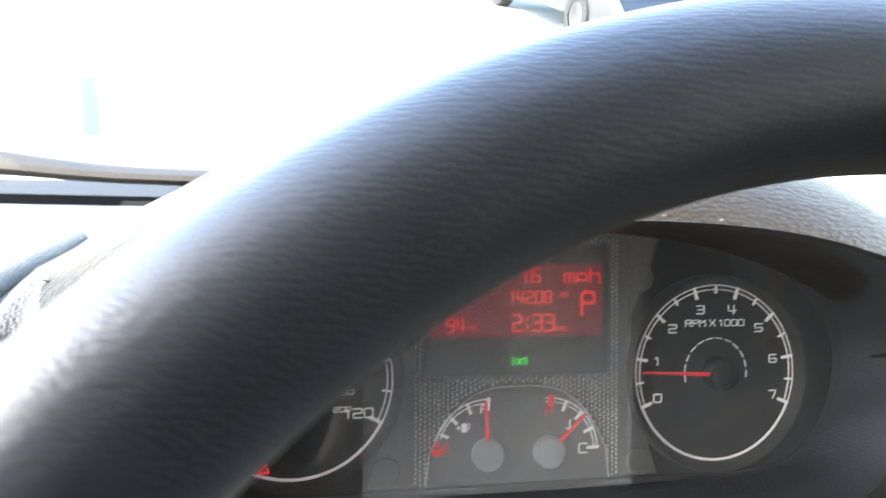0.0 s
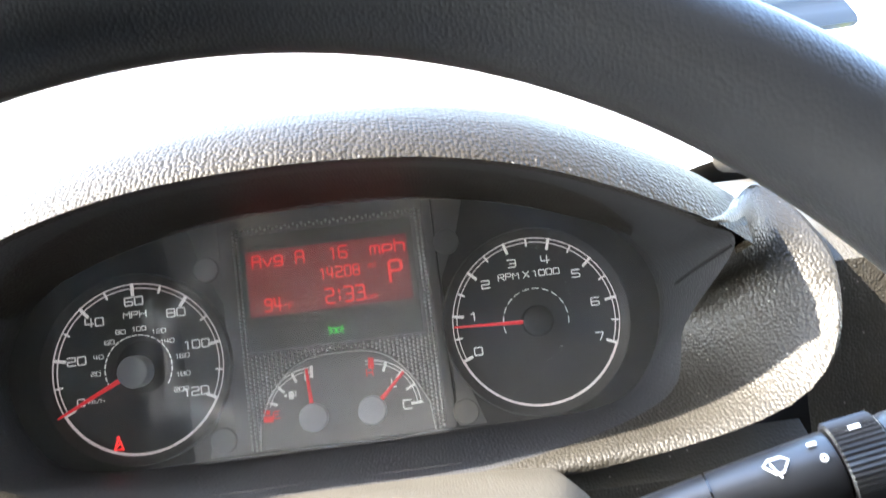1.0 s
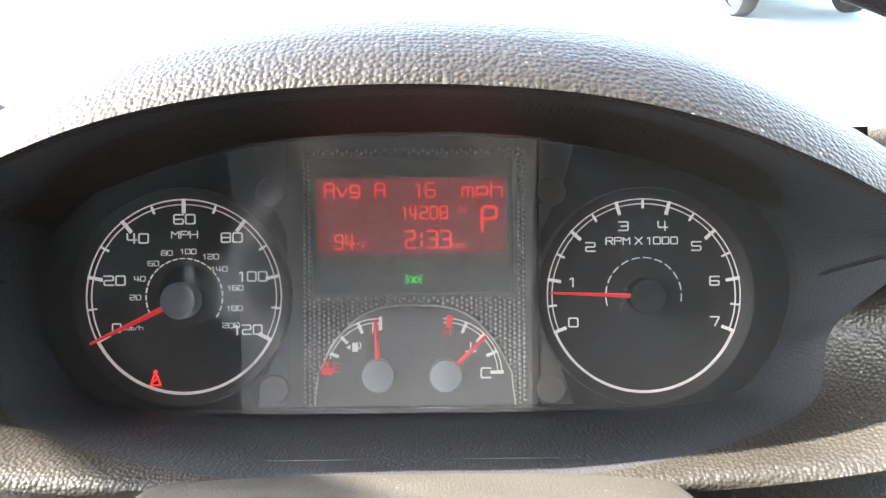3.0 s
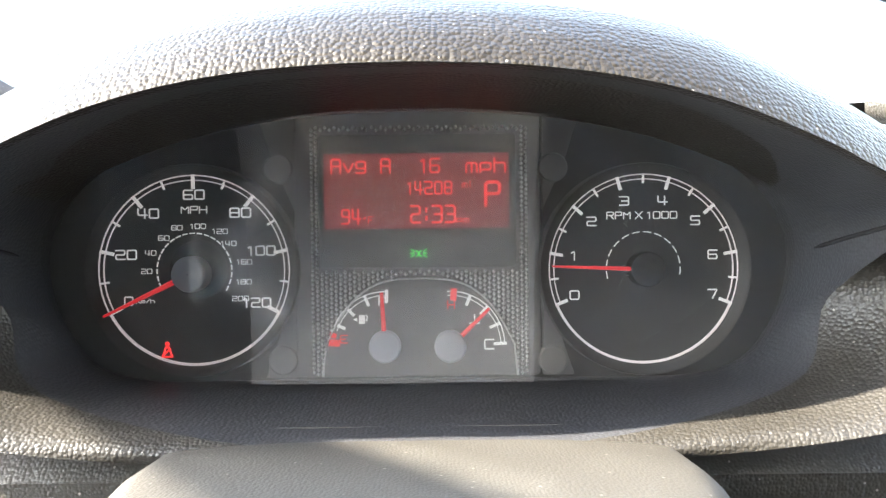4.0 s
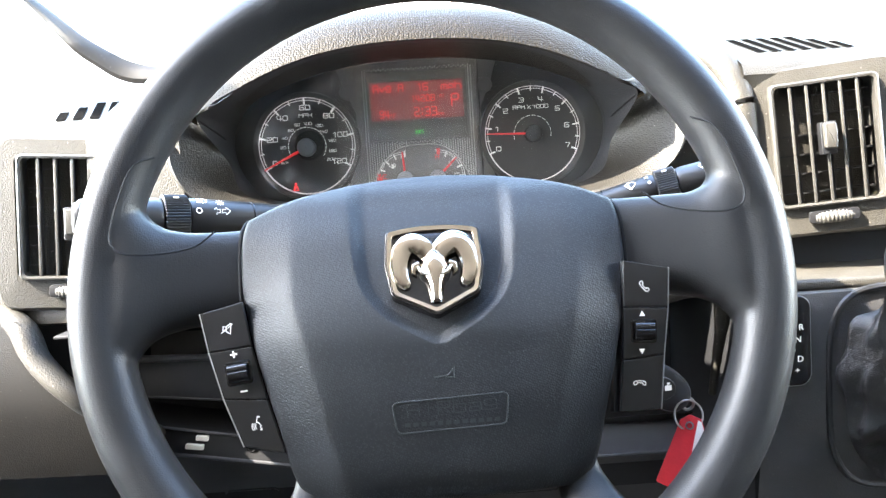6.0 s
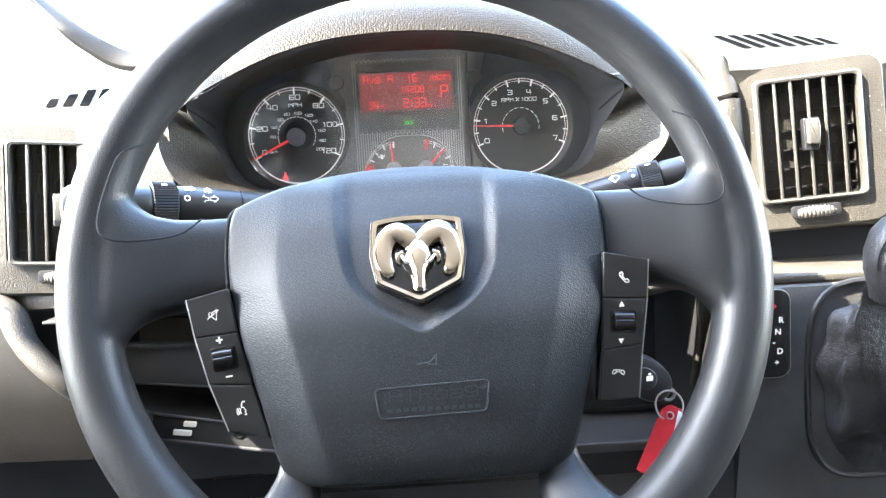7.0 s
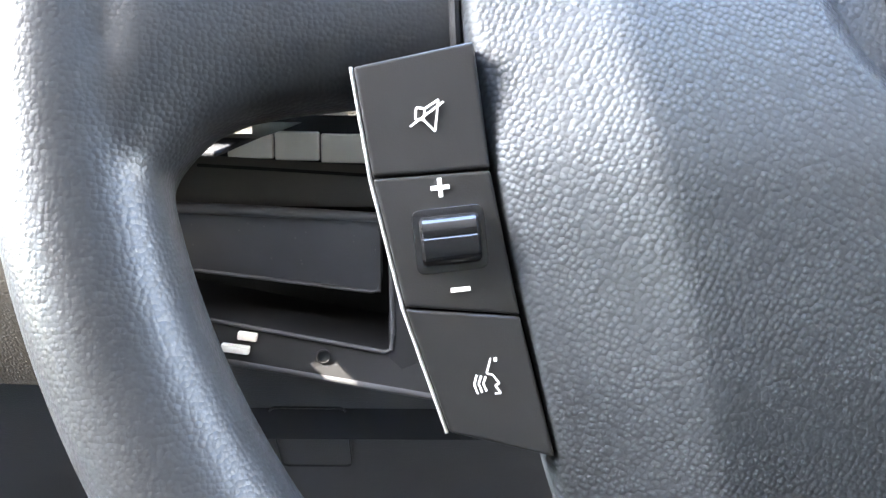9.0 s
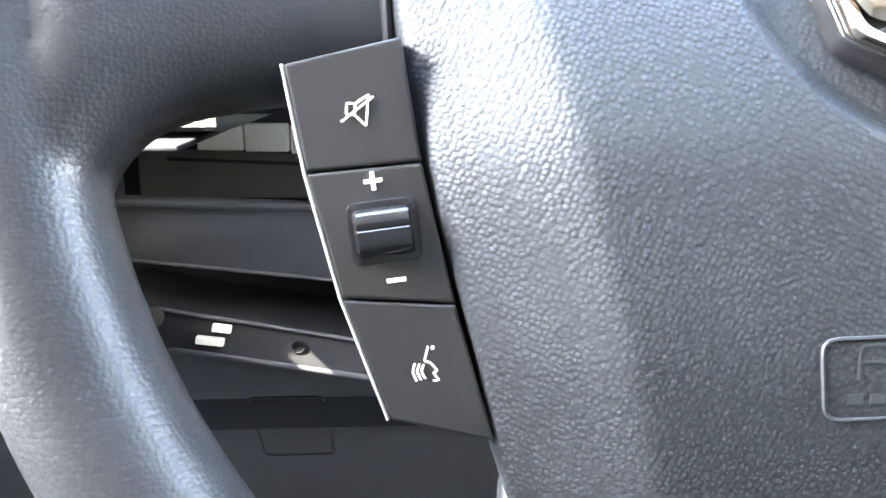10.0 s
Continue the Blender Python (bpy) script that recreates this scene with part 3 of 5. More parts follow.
# ---- instrument cluster ----
cluster = thing("instrument_cluster", (0, 0, -0.045), label="black instrument cluster with two round dials and a red display", category="instrument cluster")
part("back_plate", prism([(p.x * 1.03, p.z * 1.03) for p in inner], 0.012, 0.003, 0), DIAL_BLACK, cluster, "matt black back plate", smooth=False)
SP, TA = (-0.1018, 0.0016), (0.1015, 0.0002)
RS = 0.0445


def polar(c, r, deg, y):
    """A place at r from c, deg clockwise from the top as the driver sees it."""
    return Vector((c[0] + r * math.sin(radians(deg)), y, c[1] + r * math.cos(radians(deg))))


def bar(c, r0, r1, deg, width, y0=-0.0012, y1=-0.0004):
    u = Vector((math.cos(radians(deg)), 0, -math.sin(radians(deg))))
    a, b = polar(c, r0, deg, 0), polar(c, r1, deg, 0)
    quad = [a - u * width / 2, a + u * width / 2, b + u * width / 2, b - u * width / 2]
    return prism([(q.x, q.z) for q in quad], y1, y0, 0)


def arc_band(c, r0, r1, d0, d1, y, n=60, thick=0.0006):
    outer = [polar(c, r1, d0 + (d1 - d0) * k / n, 0) for k in range(n + 1)]
    inn = [polar(c, r0, d1 + (d0 - d1) * k / n, 0) for k in range(n + 1)]
    rings = []
    for k in range(n + 1):
        a, b = outer[k], inn[n - k]
        rings.append([(a.x, y, a.z), (b.x, y, b.z), (b.x, y + thick, b.z), (a.x, y + thick, a.z)])
    return loft(rings, True, (True, True))


def dial(c, name, label):
    d = part(name, lathe([(0.001, 0.0004), (0.041, 0.0004), (0.0432, 0.0010), (0.0462, 0.0052), (0.0474, 0.0056), (0.0480, 0.0030), (0.0485, -0.006)], (c[0], 0, c[1]), sides=72), DIAL_BLACK, cluster, label)
    return d


speedo = dial(SP, "speedometer", "round black speedometer dial with white figures")
part("scale_ring", merge(arc_band(SP, 0.0426, 0.0432, -117, 117, -0.0012), arc_band(SP, 0.0405, 0.04095, -117, 117, -0.0012)), RING_WHITE, speedo, "thin white double scale ring", smooth=False)
part("bright_ring", arc_band(SP, 0.0420, 0.0432, 117, 243, -0.0013), RING_WHITE, speedo, "bright lower ring", smooth=False)
for mph in range(0, 130, 10):
    deg = -117 + 1.95 * mph
    part("tick", bar(SP, 0.0368 if mph % 20 == 0 else 0.0388, 0.0442 if mph % 20 == 0 else 0.0425, deg, 0.0015 if mph % 20 == 0 else 0.0009), PRINT, speedo, smooth=False)
for word, x, z in (("0", -0.1315, -0.0119), ("20", -0.1323, 0.0090), ("40", -0.1220, 0.0275), ("60", -0.1014, 0.0358), ("80", -0.0806, 0.0275), ("100", -0.0712, 0.0103), ("120", -0.0736, -0.0132)):
    part("numeral", stroked(word, 0.0040 if word != "0" else 0.0036, (x, -0.0012, z), 1.0 if len(word) < 3 else 0.92, 0.16), PRINT, speedo, smooth=False)
part("lettering", stroked("MPH", 0.0029, (-0.1014, -0.0012, 0.0290), 1.12, 0.16), PRINT, speedo, smooth=False)
part("lettering", stroked("km/h", 0.0018, (-0.1240, -0.0012, -0.0120), 0.9, 0.14), PRINT, speedo, smooth=False)
KMH_SHIFT = ((2.0, 1.0), (2.2, -0.4), (2.4, -1.4), (0.0, -1.0), (0.6, -1.0), (1.5, -1.8), (-2.4, -1.8), (0.0, -1.6), (-0.5, -0.8), (2.0, 0.4))
for k, (sx, sz) in enumerate(KMH_SHIFT):
    kmh = 20 * (k + 1)
    deg = -117 + 1.95 * kmh / 1.609
    p = polar(SP, 0.0208 + 0.0026 * abs(math.sin(radians(deg))), deg, -0.0012) + Vector((sx, 0, sz)) * 0.001
    part("small_numeral", stroked(str(kmh), 0.0021, p, 0.98, 0.15), PRINT, speedo, smooth=False)
for k in range(22):
    a = -117 + 243 * k / 22
    part("inner_dash", arc_band(SP, 0.0166, 0.0171, a, a + 8.0, -0.0010, 4), PRINT, speedo, smooth=False)
part("hub_well", lathe([(0.0005, 0.0005), (0.0125, 0.0006), (0.0132, 0.0004)], (SP[0] + 0.002, 0, SP[1] + 0.0005), sides=32), DEEP_BLACK, speedo)


def needle(c, deg, r0, r1, w, parent, hub_r, hub_h, hub_mat):
    u = Vector((math.cos(radians(deg)), 0, -math.sin(radians(deg))))
    y = -0.0075
    a, b = polar(c, r0, deg, y), polar(c, r1, deg, y)
    rings = []
    for p, ww in ((a, w), (b, w * 0.45)):
        rings.append([p - u * ww, p - u * ww * 0.5 + Vector((0, -0.0010, 0)), p + u * ww * 0.5 + Vector((0, -0.0010, 0)), p + u * ww, p + Vector((0, 0.0006, 0))])
    n = part("needle", loft(rings, True, (True, True)), NEEDLE, parent, "translucent red needle")
    part("needle_hub", lathe([(hub_r, 0.001), (hub_r, hub_h * 0.75), (hub_r * 0.93, hub_h * 0.93), (hub_r * 0.75, hub_h), (0.0003, hub_h * 1.03)], (c[0], 0, c[1]), sides=40), hub_mat, parent, "domed grey needle hub")
    return n


needle((SP[0], SP[1] - 0.0014), -115.5, 0.006, 0.0425, 0.0013, speedo, 0.0080, 0.0105, HUB_GREY)

tacho = dial(TA, "tachometer", "round black engine speed dial with white figures")
part("scale_ring", merge(arc_band(TA, 0.0426, 0.0431, -113, 113, -0.0012), arc_band(TA, 0.0405, 0.04095, -113, 113, -0.0012)), RING_WHITE, tacho, "thin pinkish double scale ring", smooth=False)
part("bright_ring", arc_band(TA, 0.0420, 0.0431, 113, 247, -0.0013), RING_WHITE, tacho, "bright lower ring", smooth=False)
for k in range(15):
    deg = -112 + 16 * k
    part("tick", bar(TA, 0.0372 if k % 2 == 0 else 0.0388, 0.0440 if k % 2 == 0 else 0.0425, deg, 0.0014 if k % 2 == 0 else 0.0009), PRINT, tacho, smooth=False)
for k in range(8):
    part("numeral", stroked(str(k), 0.0038, polar(TA, 0.0320 if k not in (0, 7) else 0.0335, (-112 + 32 * k) * 0.985, -0.0012), 1.05, 0.16), PRINT, tacho, smooth=False)
part("lettering", stroked("RPM X 1000", 0.0030, (0.1008, -0.0012, 0.0245), 0.98, 0.16), PRINT, tacho, smooth=False)
for k in range(12):
    a = -105 + 210 * k / 12
    part("inner_dash", arc_band(TA, 0.0166, 0.0170, a, a + 12, -0.0010, 4), PRINT, tacho, smooth=False)
needle(TA, -87.5, 0.006, 0.0425, 0.0010, tacho, 0.0080, 0.0100, GLOSS_BLACK)

# middle panel with its studded frame, the display and the two small gauges
middle = part("middle_panel", merge(prism(rounded(-0.0560, -0.0475, 0.0545, 0.0725, 0.002), 0.002, -0.0016, 0.0006)), PANEL_GREY, cluster, "dark grey panel between the dials")
screen = part("display", merge(prism(rounded(-0.0448, 0.0020, 0.0435, 0.0618, 0.0012), 0.0, -0.0030, 0.0004)), SCREEN_DARK, cluster, "dark display glass with a red field")
part("red_field", prism(rounded(-0.0425, 0.0195, 0.0405, 0.0532, 0.0005), -0.003, -0.0034), SCREEN_RED, screen, "glowing red display field", smooth=False)
for word, x, z, size, wide in (("Avg", -0.0390, 0.0446, 0.0061, 0.66), ("A", -0.0168, 0.0446, 0.0061, 0.66), ("16", 0.0012, 0.0446, 0.0061, 0.66), ("mph", 0.0214, 0.0446, 0.0061, 0.78), ("14208", -0.0048, 0.0350, 0.0054, 0.56), ("mi", 0.0195, 0.0378, 0.0028, 0.8),
                               ("P", 0.0300, 0.0296, 0.0104, 0.60), ("94", -0.0346, 0.0220, 0.0061, 0.54), ("°F", -0.0256, 0.0220, 0.0030, 0.7), ("2:33", -0.0036, 0.0222, 0.0074, 0.54), ("pm", 0.0168, 0.0220, 0.0028, 0.85)):
    part("lettering", stroked(word, size, (x, -0.0037, z), wide, 0.14, "LEFT", 0.32), SCREEN_TEXT, screen, smooth=False)
# green side-lamp symbol
gx, gz = -0.0003, 0.0082
bm = merge(arc_band((gx + 0.0014, gz), 0.0010, 0.0015, 180, 360, -0.0036, 12), arc_band((gx - 0.0014, gz), 0.0010, 0.0015, 0, 180, -0.0036, 12),
           *[prism([(gx + s * 0.0020, gz + k * 0.0008), (gx + s * 0.0038, gz + k * 0.0018), (gx + s * 0.0038, gz + k * 0.0018 + 0.0005), (gx + s * 0.0020, gz + k * 0.0008 + 0.0005)], -0.0030, -0.0036) for s in (-1, 1) for k in (-1, 0, 1)])
part("side_lamp_symbol", bm, LAMP_GREEN, screen, "glowing green side-lamp symbol", smooth=False)
# seat belt warning at the foot of the speedometer
bx, bz = -0.1145, -0.0345
bm = merge(lathe([(0.0002, 0.0014), (0.0009, 0.0014), (0.0010, 0.001)], (bx, 0, bz + 0.0030), sides=14),
           ribbon([(bx - 0.0007, bz + 0.0014), (bx - 0.0022, bz - 0.0028), (bx + 0.0022, bz - 0.0028), (bx + 0.0007, bz + 0.0014), (bx - 0.0007, bz + 0.0014)], 0.00055, -0.0015, -0.0008),
           ribbon([(bx + 0.0012, bz + 0.0006), (bx - 0.0016, bz - 0.0018)], 0.0006, -0.0016, -0.0008))
part("belt_symbol", bm, LAMP_RED, speedo, "glowing red seat belt symbol", smooth=False)

# studs of the frame, small pyramids
bm = bmesh.new()
STEP = 0.0021
arch = lambda x: -0.0030 - 0.0300 * (abs(x) / 0.0425) ** 3.2
ix = 0
for i in range(-23, 24):
    for j in range(-23, 34):
        x, z = i * STEP, j * STEP + (STEP / 2 if i % 2 else 0)
        if abs(x) > 0.0490 or z > 0.0655 or z < -0.0465:
            continue
        if z > 0.0005 and abs(x) < 0.0458 and z < 0.0632:
            continue
        if z <= 0.0005 and abs(x) < 0.0440 and z < arch(x) + 0.0012:
            continue
        h = STEP * 0.44
        vs = [bm.verts.new(q) for q in ((x - h, -0.0018, z), (x, -0.0018, z - h * 1.2), (x + h, -0.0018, z), (x, -0.0018, z + h * 1.2), (x, -0.0029, z))]
        for a, b in ((0, 1), (1, 2), (2, 3), (3, 0)):
            bm.faces.new((vs[a], vs[b], vs[4]))
studs = part("studded_frame", bm, STUD_GREY, cluster, "grey studded frame round display and gauges", smooth=False)
studs["kind"] = "stuff"

arch_pts = [(-0.0440, -0.0470)] + [(x, arch(x)) for x in np.linspace(-0.0425, 0.0425, 31)] + [(0.0440, -0.0470)]
pod = part("gauge_pod", prism(arch_pts, 0.0, -0.0028, 0.0005), PANEL_GREY, cluster, "dark arched field of the fuel and heat gauges")
part("pod_rim", tube([(x, -0.0030, z) for x, z in arch_pts], 0.0005, 8), STUD_GREY, pod)
FU, TE = (-0.0158, -0.0333), (0.0135, -0.0335)
for c, d0, d1, name, mid in ((FU, -72, 3, "fuel_gauge", "fuel"), (TE, -3, 88, "heat_gauge", "heat")):
    g = part(name, merge(arc_band(c, 0.0243, 0.0248, d0, d1, -0.0031, 24), arc_band(c, 0.0226, 0.0230, d0, d1, -0.0031, 24)), PRINT, cluster, "white arc scale of the %s gauge" % mid, smooth=False)
    marks = (-66, -45, -22, 2) if c is FU else (22, 44, 66, 88)
    for a in marks:
        part("tick", bar(c, 0.0195, 0.0255 if a in (2, 88) else 0.0245, a, 0.0014, -0.0032, -0.0026), PRINT, g, smooth=False)
    deg = -3 if c is FU else 46
    y = -0.0062
    u = Vector((math.cos(radians(deg)), 0, -math.sin(radians(deg))))
    a, b = polar(c, 0.006, deg, y), polar(c, 0.0245, deg, y)
    part("needle", loft([[p - u * w, p + Vector((0, -0.0008, 0)), p + u * w, p + Vector((0, 0.0004, 0))] for p, w in ((a, 0.0011), (b, 0.0007))], True, (True, True)), NEEDLE, g, "translucent red needle")
    part("needle_hub", lathe([(0.0072, 0.0028), (0.0072, 0.0070), (0.0066, 0.0080), (0.0050, 0.0085), (0.0003, 0.0087)], (c[0], 0, c[1]), sides=32), HUB_GREY, g, "domed grey needle hub")
    if c is FU:
        part("mark", stroked("E", 0.0034, (-0.0345, -0.0031, -0.0300), 0.9), RED_PRINT, g, smooth=False)
        part("mark", merge(bar(c, 0.0205, 0.0255, -86, 0.0030, -0.0032, -0.0026), bar(c, 0.0225, 0.0255, -78, 0.0022, -0.0032, -0.0026)), RED_PRINT, g, "red end of the scale", smooth=False)
        part("numeral", stroked("F", 0.0034, (-0.0170, -0.0031, -0.0130), 0.9), PRINT, g, smooth=False)
        px, pz = -0.0262, -0.0212
        part("pump_symbol", merge(prism(rounded(px - 0.0014, pz - 0.0020, px + 0.0012, pz + 0.0020, 0.0003), -0.0026, -0.0032), prism([(px - 0.0040, pz), (px - 0.0022, pz - 0.0010), (px - 0.0022, pz + 0.0010)], -0.0026, -0.0032),
                                  tube([(px + 0.0012, -0.003, pz), (px + 0.0022, -0.003, pz - 0.0008), (px + 0.0024, -0.003, pz + 0.0014), (px + 0.0016, -0.003, pz + 0.0020)], 0.0003, 6)), PRINT, g, "white fuel pump symbol", smooth=False)
    else:
        part("mark", bar(c, 0.0205, 0.0260, 4, 0.0028, -0.0032, -0.0026), RED_PRINT, g, "red end of the scale", smooth=False)
        part("mark", stroked("H", 0.0034, (0.0140, -0.0031, -0.0150), 0.9), RED_PRINT, g, smooth=False)
        part("numeral", stroked("C", 0.0042, (0.0310, -0.0031, -0.0330), 0.95), PRINT, g, smooth=False)
        part("heat_symbol", merge(bar((0.0245, -0.0215), -0.002, 0.0022, 0, 0.0006, -0.0032, -0.0026), bar((0.0245, -0.0235), -0.0024, 0.0024, 90, 0.0006, -0.0032, -0.0026)), PRINT, g, smooth=False)
for x, z in ((-0.0632, 0.0469), (-0.0620, -0.0395), (0.0600, -0.0405), (0.0605, 0.0465)):
    part("screw_cap", lathe([(0.0066, -0.004), (0.0066, 0.0022), (0.0060, 0.0030), (0.0003, 0.0033)], (x, 0, z), sides=28), PANEL_GREY, cluster, "round dark screw cap")
for s in (-1, 1):
    part("side_shoulder", prism(soften([(s * 0.0555, -0.0475), (s * 0.0700, -0.0475), (s * 0.0640, -0.030), (s * 0.0565, -0.010), (s * 0.0540, 0.010), (s * 0.0560, 0.028), (s * 0.0660, 0.050), (s * 0.0720, 0.0700), (s * 0.0555, 0.0725)], 0.001, 2), 0.002, -0.0012, 0.0003), PANEL_GREY, cluster, "dark grey strip beside the dial")
# clear lens, bowed towards the driver at the top
LX, LZ = 28, 14


def lens_y(x, f):
    return -0.013 - 0.003 * f - 0.026 * f ** 3 + 0.006 * (x / 0.166) ** 2


rows = []
for j in range(LZ + 1):
    f = j / LZ
    z = -0.0480 + 0.124 * f
    row = []
    for i in range(LX + 1):
        x = -0.166 + 0.332 * i / LX
        row.append((x, lens_y(x, f), z))
    rows.append(row)
lens = part("clear_lens", loft(rows, False), LENS, cluster, "clear bowed plastic lens")
facing(lens, (0, -0.5, 1.7))
# middle run of the lens, a hair proud of it, its haze painting a reflected veil
dusty = part("lens_middle", loft([[(x, lens_y(x, f) - 0.0012, -0.0480 + 0.124 * f) for x in np.linspace(-0.0735, 0.0500, 9)] for f in np.linspace(0, 0.985, LZ + 1)], False), VEILED_LENS, cluster, "middle run of the lens with a painted-in haze of reflected light")
facing(dusty, (0, -0.5, 1.7))

# ---- steering column ----
column = thing("steering_column", (0, -0.15, -0.14), label="sunlit grey plastic steering column cover behind the wheel", category="steering column")
AX = Vector((0, 0.954, -0.299))
UPC = Vector((0, 0.299, 0.954))
CC = Vector((0.001, -0.277, -0.0867))
rings = []
for d, w, hgt, low in ((0.035, 0.050, 0.030, 0.05), (0.06, 0.070, 0.048, 0.06), (0.10, 0.088, 0.066, 0.07), (0.15, 0.101, 0.0810, 0.075), (0.178, 0.1015, 0.0880, 0.08), (0.184, 0.101, 0.0886, 0.08), (0.188, 0.098, 0.0850, 0.075)):
    sec = catmull([(-w, -0.02), (-w * 0.985, hgt * 0.66), (-w * 0.91, hgt * 0.93), (-w * 0.72, hgt * 0.995), (0, hgt * 1.01), (w * 0.72, hgt * 0.995), (w * 0.91, hgt * 0.93), (w * 0.985, hgt * 0.66), (w, -0.02), (w * 0.8, -low), (0, -low * 1.05), (-w * 0.8, -low)], 60, True)
    rings.append([CC + AX * d + Vector((p.x, 0, 0)) + UPC * p.y for p in sec])
part("upper_cover", loft(rings, True, (True, True)), COVER_GRAIN, column, "pale sunlit column cover")
part("stalk_collar", tube([CC + AX * 0.03, CC + AX * 0.09], 0.045, 32), SMOOTH_BLACK, column)


def stalk(name, root, tip, label, k=1.0):
    st = thing(name, root, label=label, category="control stalk")
    a, b = Vector(root), Vector(tip)
    d = (b - a).normalized()
    L = (b - a).length
    at = lambda s: a + d * (L * s)
    prof = [(0.0, 0.0080), (0.10, 0.0092), (0.25, 0.0110), (0.40, 0.0125), (0.52, 0.0136), (0.53, 0.0132)]
    part("arm", tube([at(s) for s, _ in prof], [r * k for _, r in prof], 28, flat=0.92), SMOOTH_BLACK, st, "satin black stalk arm")
    part("seam", tube([at(0.24), at(0.245)], [0.0113 * k] * 2, 28, flat=0.92), GLOSS_BLACK, st)
    rings = []
    u, v = frame_at(d)
    for s in (0.535, 0.54, 0.64, 0.645):
        r0 = 0.0132 if s in (0.535, 0.645) else 0.0143
        rings.append([at(s) + (u * math.cos(2 * math.pi * i / 96) + v * math.sin(2 * math.pi * i / 96)) * k * (r0 + (0.0004 if i % 2 else -0.0003)) for i in range(96)])
    part("ribbed_ring", loft(rings, True, (True, True)), SMOOTH_BLACK, st, "ribbed black twist ring", smooth=False)
    part("knob", tube([at(s) for s in (0.65, 0.67, 0.85, 0.97, 1.0)], [r * k for r in (0.0131, 0.0139, 0.0137, 0.0128, 0.0095)], 28, flat=0.92), SMOOTH_BLACK, st, "satin black twist end")
    return st, at, d


def on_stalk(st, at, d, s, offset, r, shape):
    """Puts a flat white symbol, made in its own x and y, on the driver's side of a stalk."""
    side = Vector((d.x, d.y, d.z)) * (1 if d.x > 0 else -1)
    toward = Vector((0, -0.95, 0.32))
    toward = (toward - side * toward.dot(side)).normalized()
    up = toward.cross(side)
    toward2 = (toward * math.cos(offset) + up * math.sin(offset)).normalized()
    up2 = toward2.cross(side)
    c = at(s) + toward2 * (r * 1.06 + 0.0006)
    bmesh.ops.scale(shape, vec=(1.35, 1.35, 1.0), verts=shape.verts)
    m = Matrix((side, up2, toward2)).transposed().to_4x4()
    m.translation = c
    part("symbol", turned(shape, m), PRINT, st, "white printed symbol", smooth=False)


def flat_poly(pts, t=0.0003):
    return prism(pts, -t, t, 0, plane="xy")


def loop_line(pts, w=0.0004, closed=True):
    return tube([(p[0], p[1], 0.0001) for p in pts], w, 6, closed)


def lamp_sign(k=1.0):
    d = [(0, -0.0018 * k), (0.0018 * k, -0.0012 * k), (0.0024 * k, 0), (0.0018 * k, 0.0012 * k), (0, 0.0018 * k)]
    rays = [loop_line([(-0.0008 * k, y * k), (-0.0030 * k, y * k)], 0.00025, False) for y in (-0.0014, 0, 0.0014)]
    return merge(loop_line(d, 0.00028), *rays)


def arrows_sign():
    a = [(-0.0044, 0), (-0.0022, 0.0018), (-0.0022, 0.0008), (-0.0005, 0.0008), (-0.0005, -0.0008), (-0.0022, -0.0008), (-0.0022, -0.0018)]
    return merge(loop_line(a, 0.00022), loop_line([(-x, y) for x, y in a], 0.00022))


def round_sign(r=0.0013):
    return loop_line([(r * math.cos(k * math.pi / 6), r * math.sin(k * math.pi / 6)) for k in range(12)], 0.00028)


def sun_sign():
    return merge(round_sign(0.0008), *[loop_line([(0.0014 * math.cos(k * math.pi / 4), 0.0014 * math.sin(k * math.pi / 4)), (0.0021 * math.cos(k * math.pi / 4), 0.0021 * math.sin(k * math.pi / 4))], 0.0002, False) for k in range(8)])


def wiper_sign(k=1.0):
    fan = [(-0.0028 * k, 0.0012 * k), (-0.0014 * k, 0.0022 * k), (0.0014 * k, 0.0022 * k), (0.0028 * k, 0.0012 * k), (0.0008 * k, -0.0012 * k), (-0.0008 * k, -0.0012 * k)]
    return merge(loop_line(fan, 0.00025), loop_line([(0, -0.0022 * k), (-0.0012 * k, 0.0014 * k)], 0.00025, False))


st, at, d = stalk("turn_signal_stalk", (-0.090, -0.152, -0.056), (-0.214, -0.224, -0.046), "satin black turn signal stalk with white lamp symbols")
on_stalk(st, at, d, 0.40, 0.0, 0.0110, arrows_sign())
on_stalk(st, at, d, 0.40, 0.55, 0.0110, sun_sign())
on_stalk(st, at, d, 0.50, 0.0, 0.0121, round_sign())
on_stalk(st, at, d, 0.48, 0.60, 0.0119, lamp_sign(0.9))
on_stalk(st, at, d, 0.59, 0.75, 0.0132, flat_poly([(-0.0012, -0.0005), (0.0012, -0.0005), (0.0012, 0.0005), (-0.0012, 0.0005)]))
on_stalk(st, at, d, 0.76, 0.15, 0.0125, lamp_sign(1.1))
on_stalk(st, at, d, 0.76, 0.80, 0.0123, round_sign(0.0010))
on_stalk(st, at, d, 0.87, 0.15, 0.0122, lamp_sign(1.0))
st, at, d = stalk("wiper_stalk", (0.0960, -0.149, -0.0660), (0.2180, -0.174, -0.0405), "satin black wiper stalk with white wiper symbols", 0.86)
on_stalk(st, at, d, 0.40, 0.35, 0.0097, wiper_sign(1.0))
on_stalk(st, at, d, 0.49, 0.70, 0.0103, flat_poly([(-0.0010, -0.0004), (0.0010, -0.0004), (0.0010, 0.0004), (-0.0010, 0.0004)]))
on_stalk(st, at, d, 0.50, 0.25, 0.0104, round_sign(0.0006))
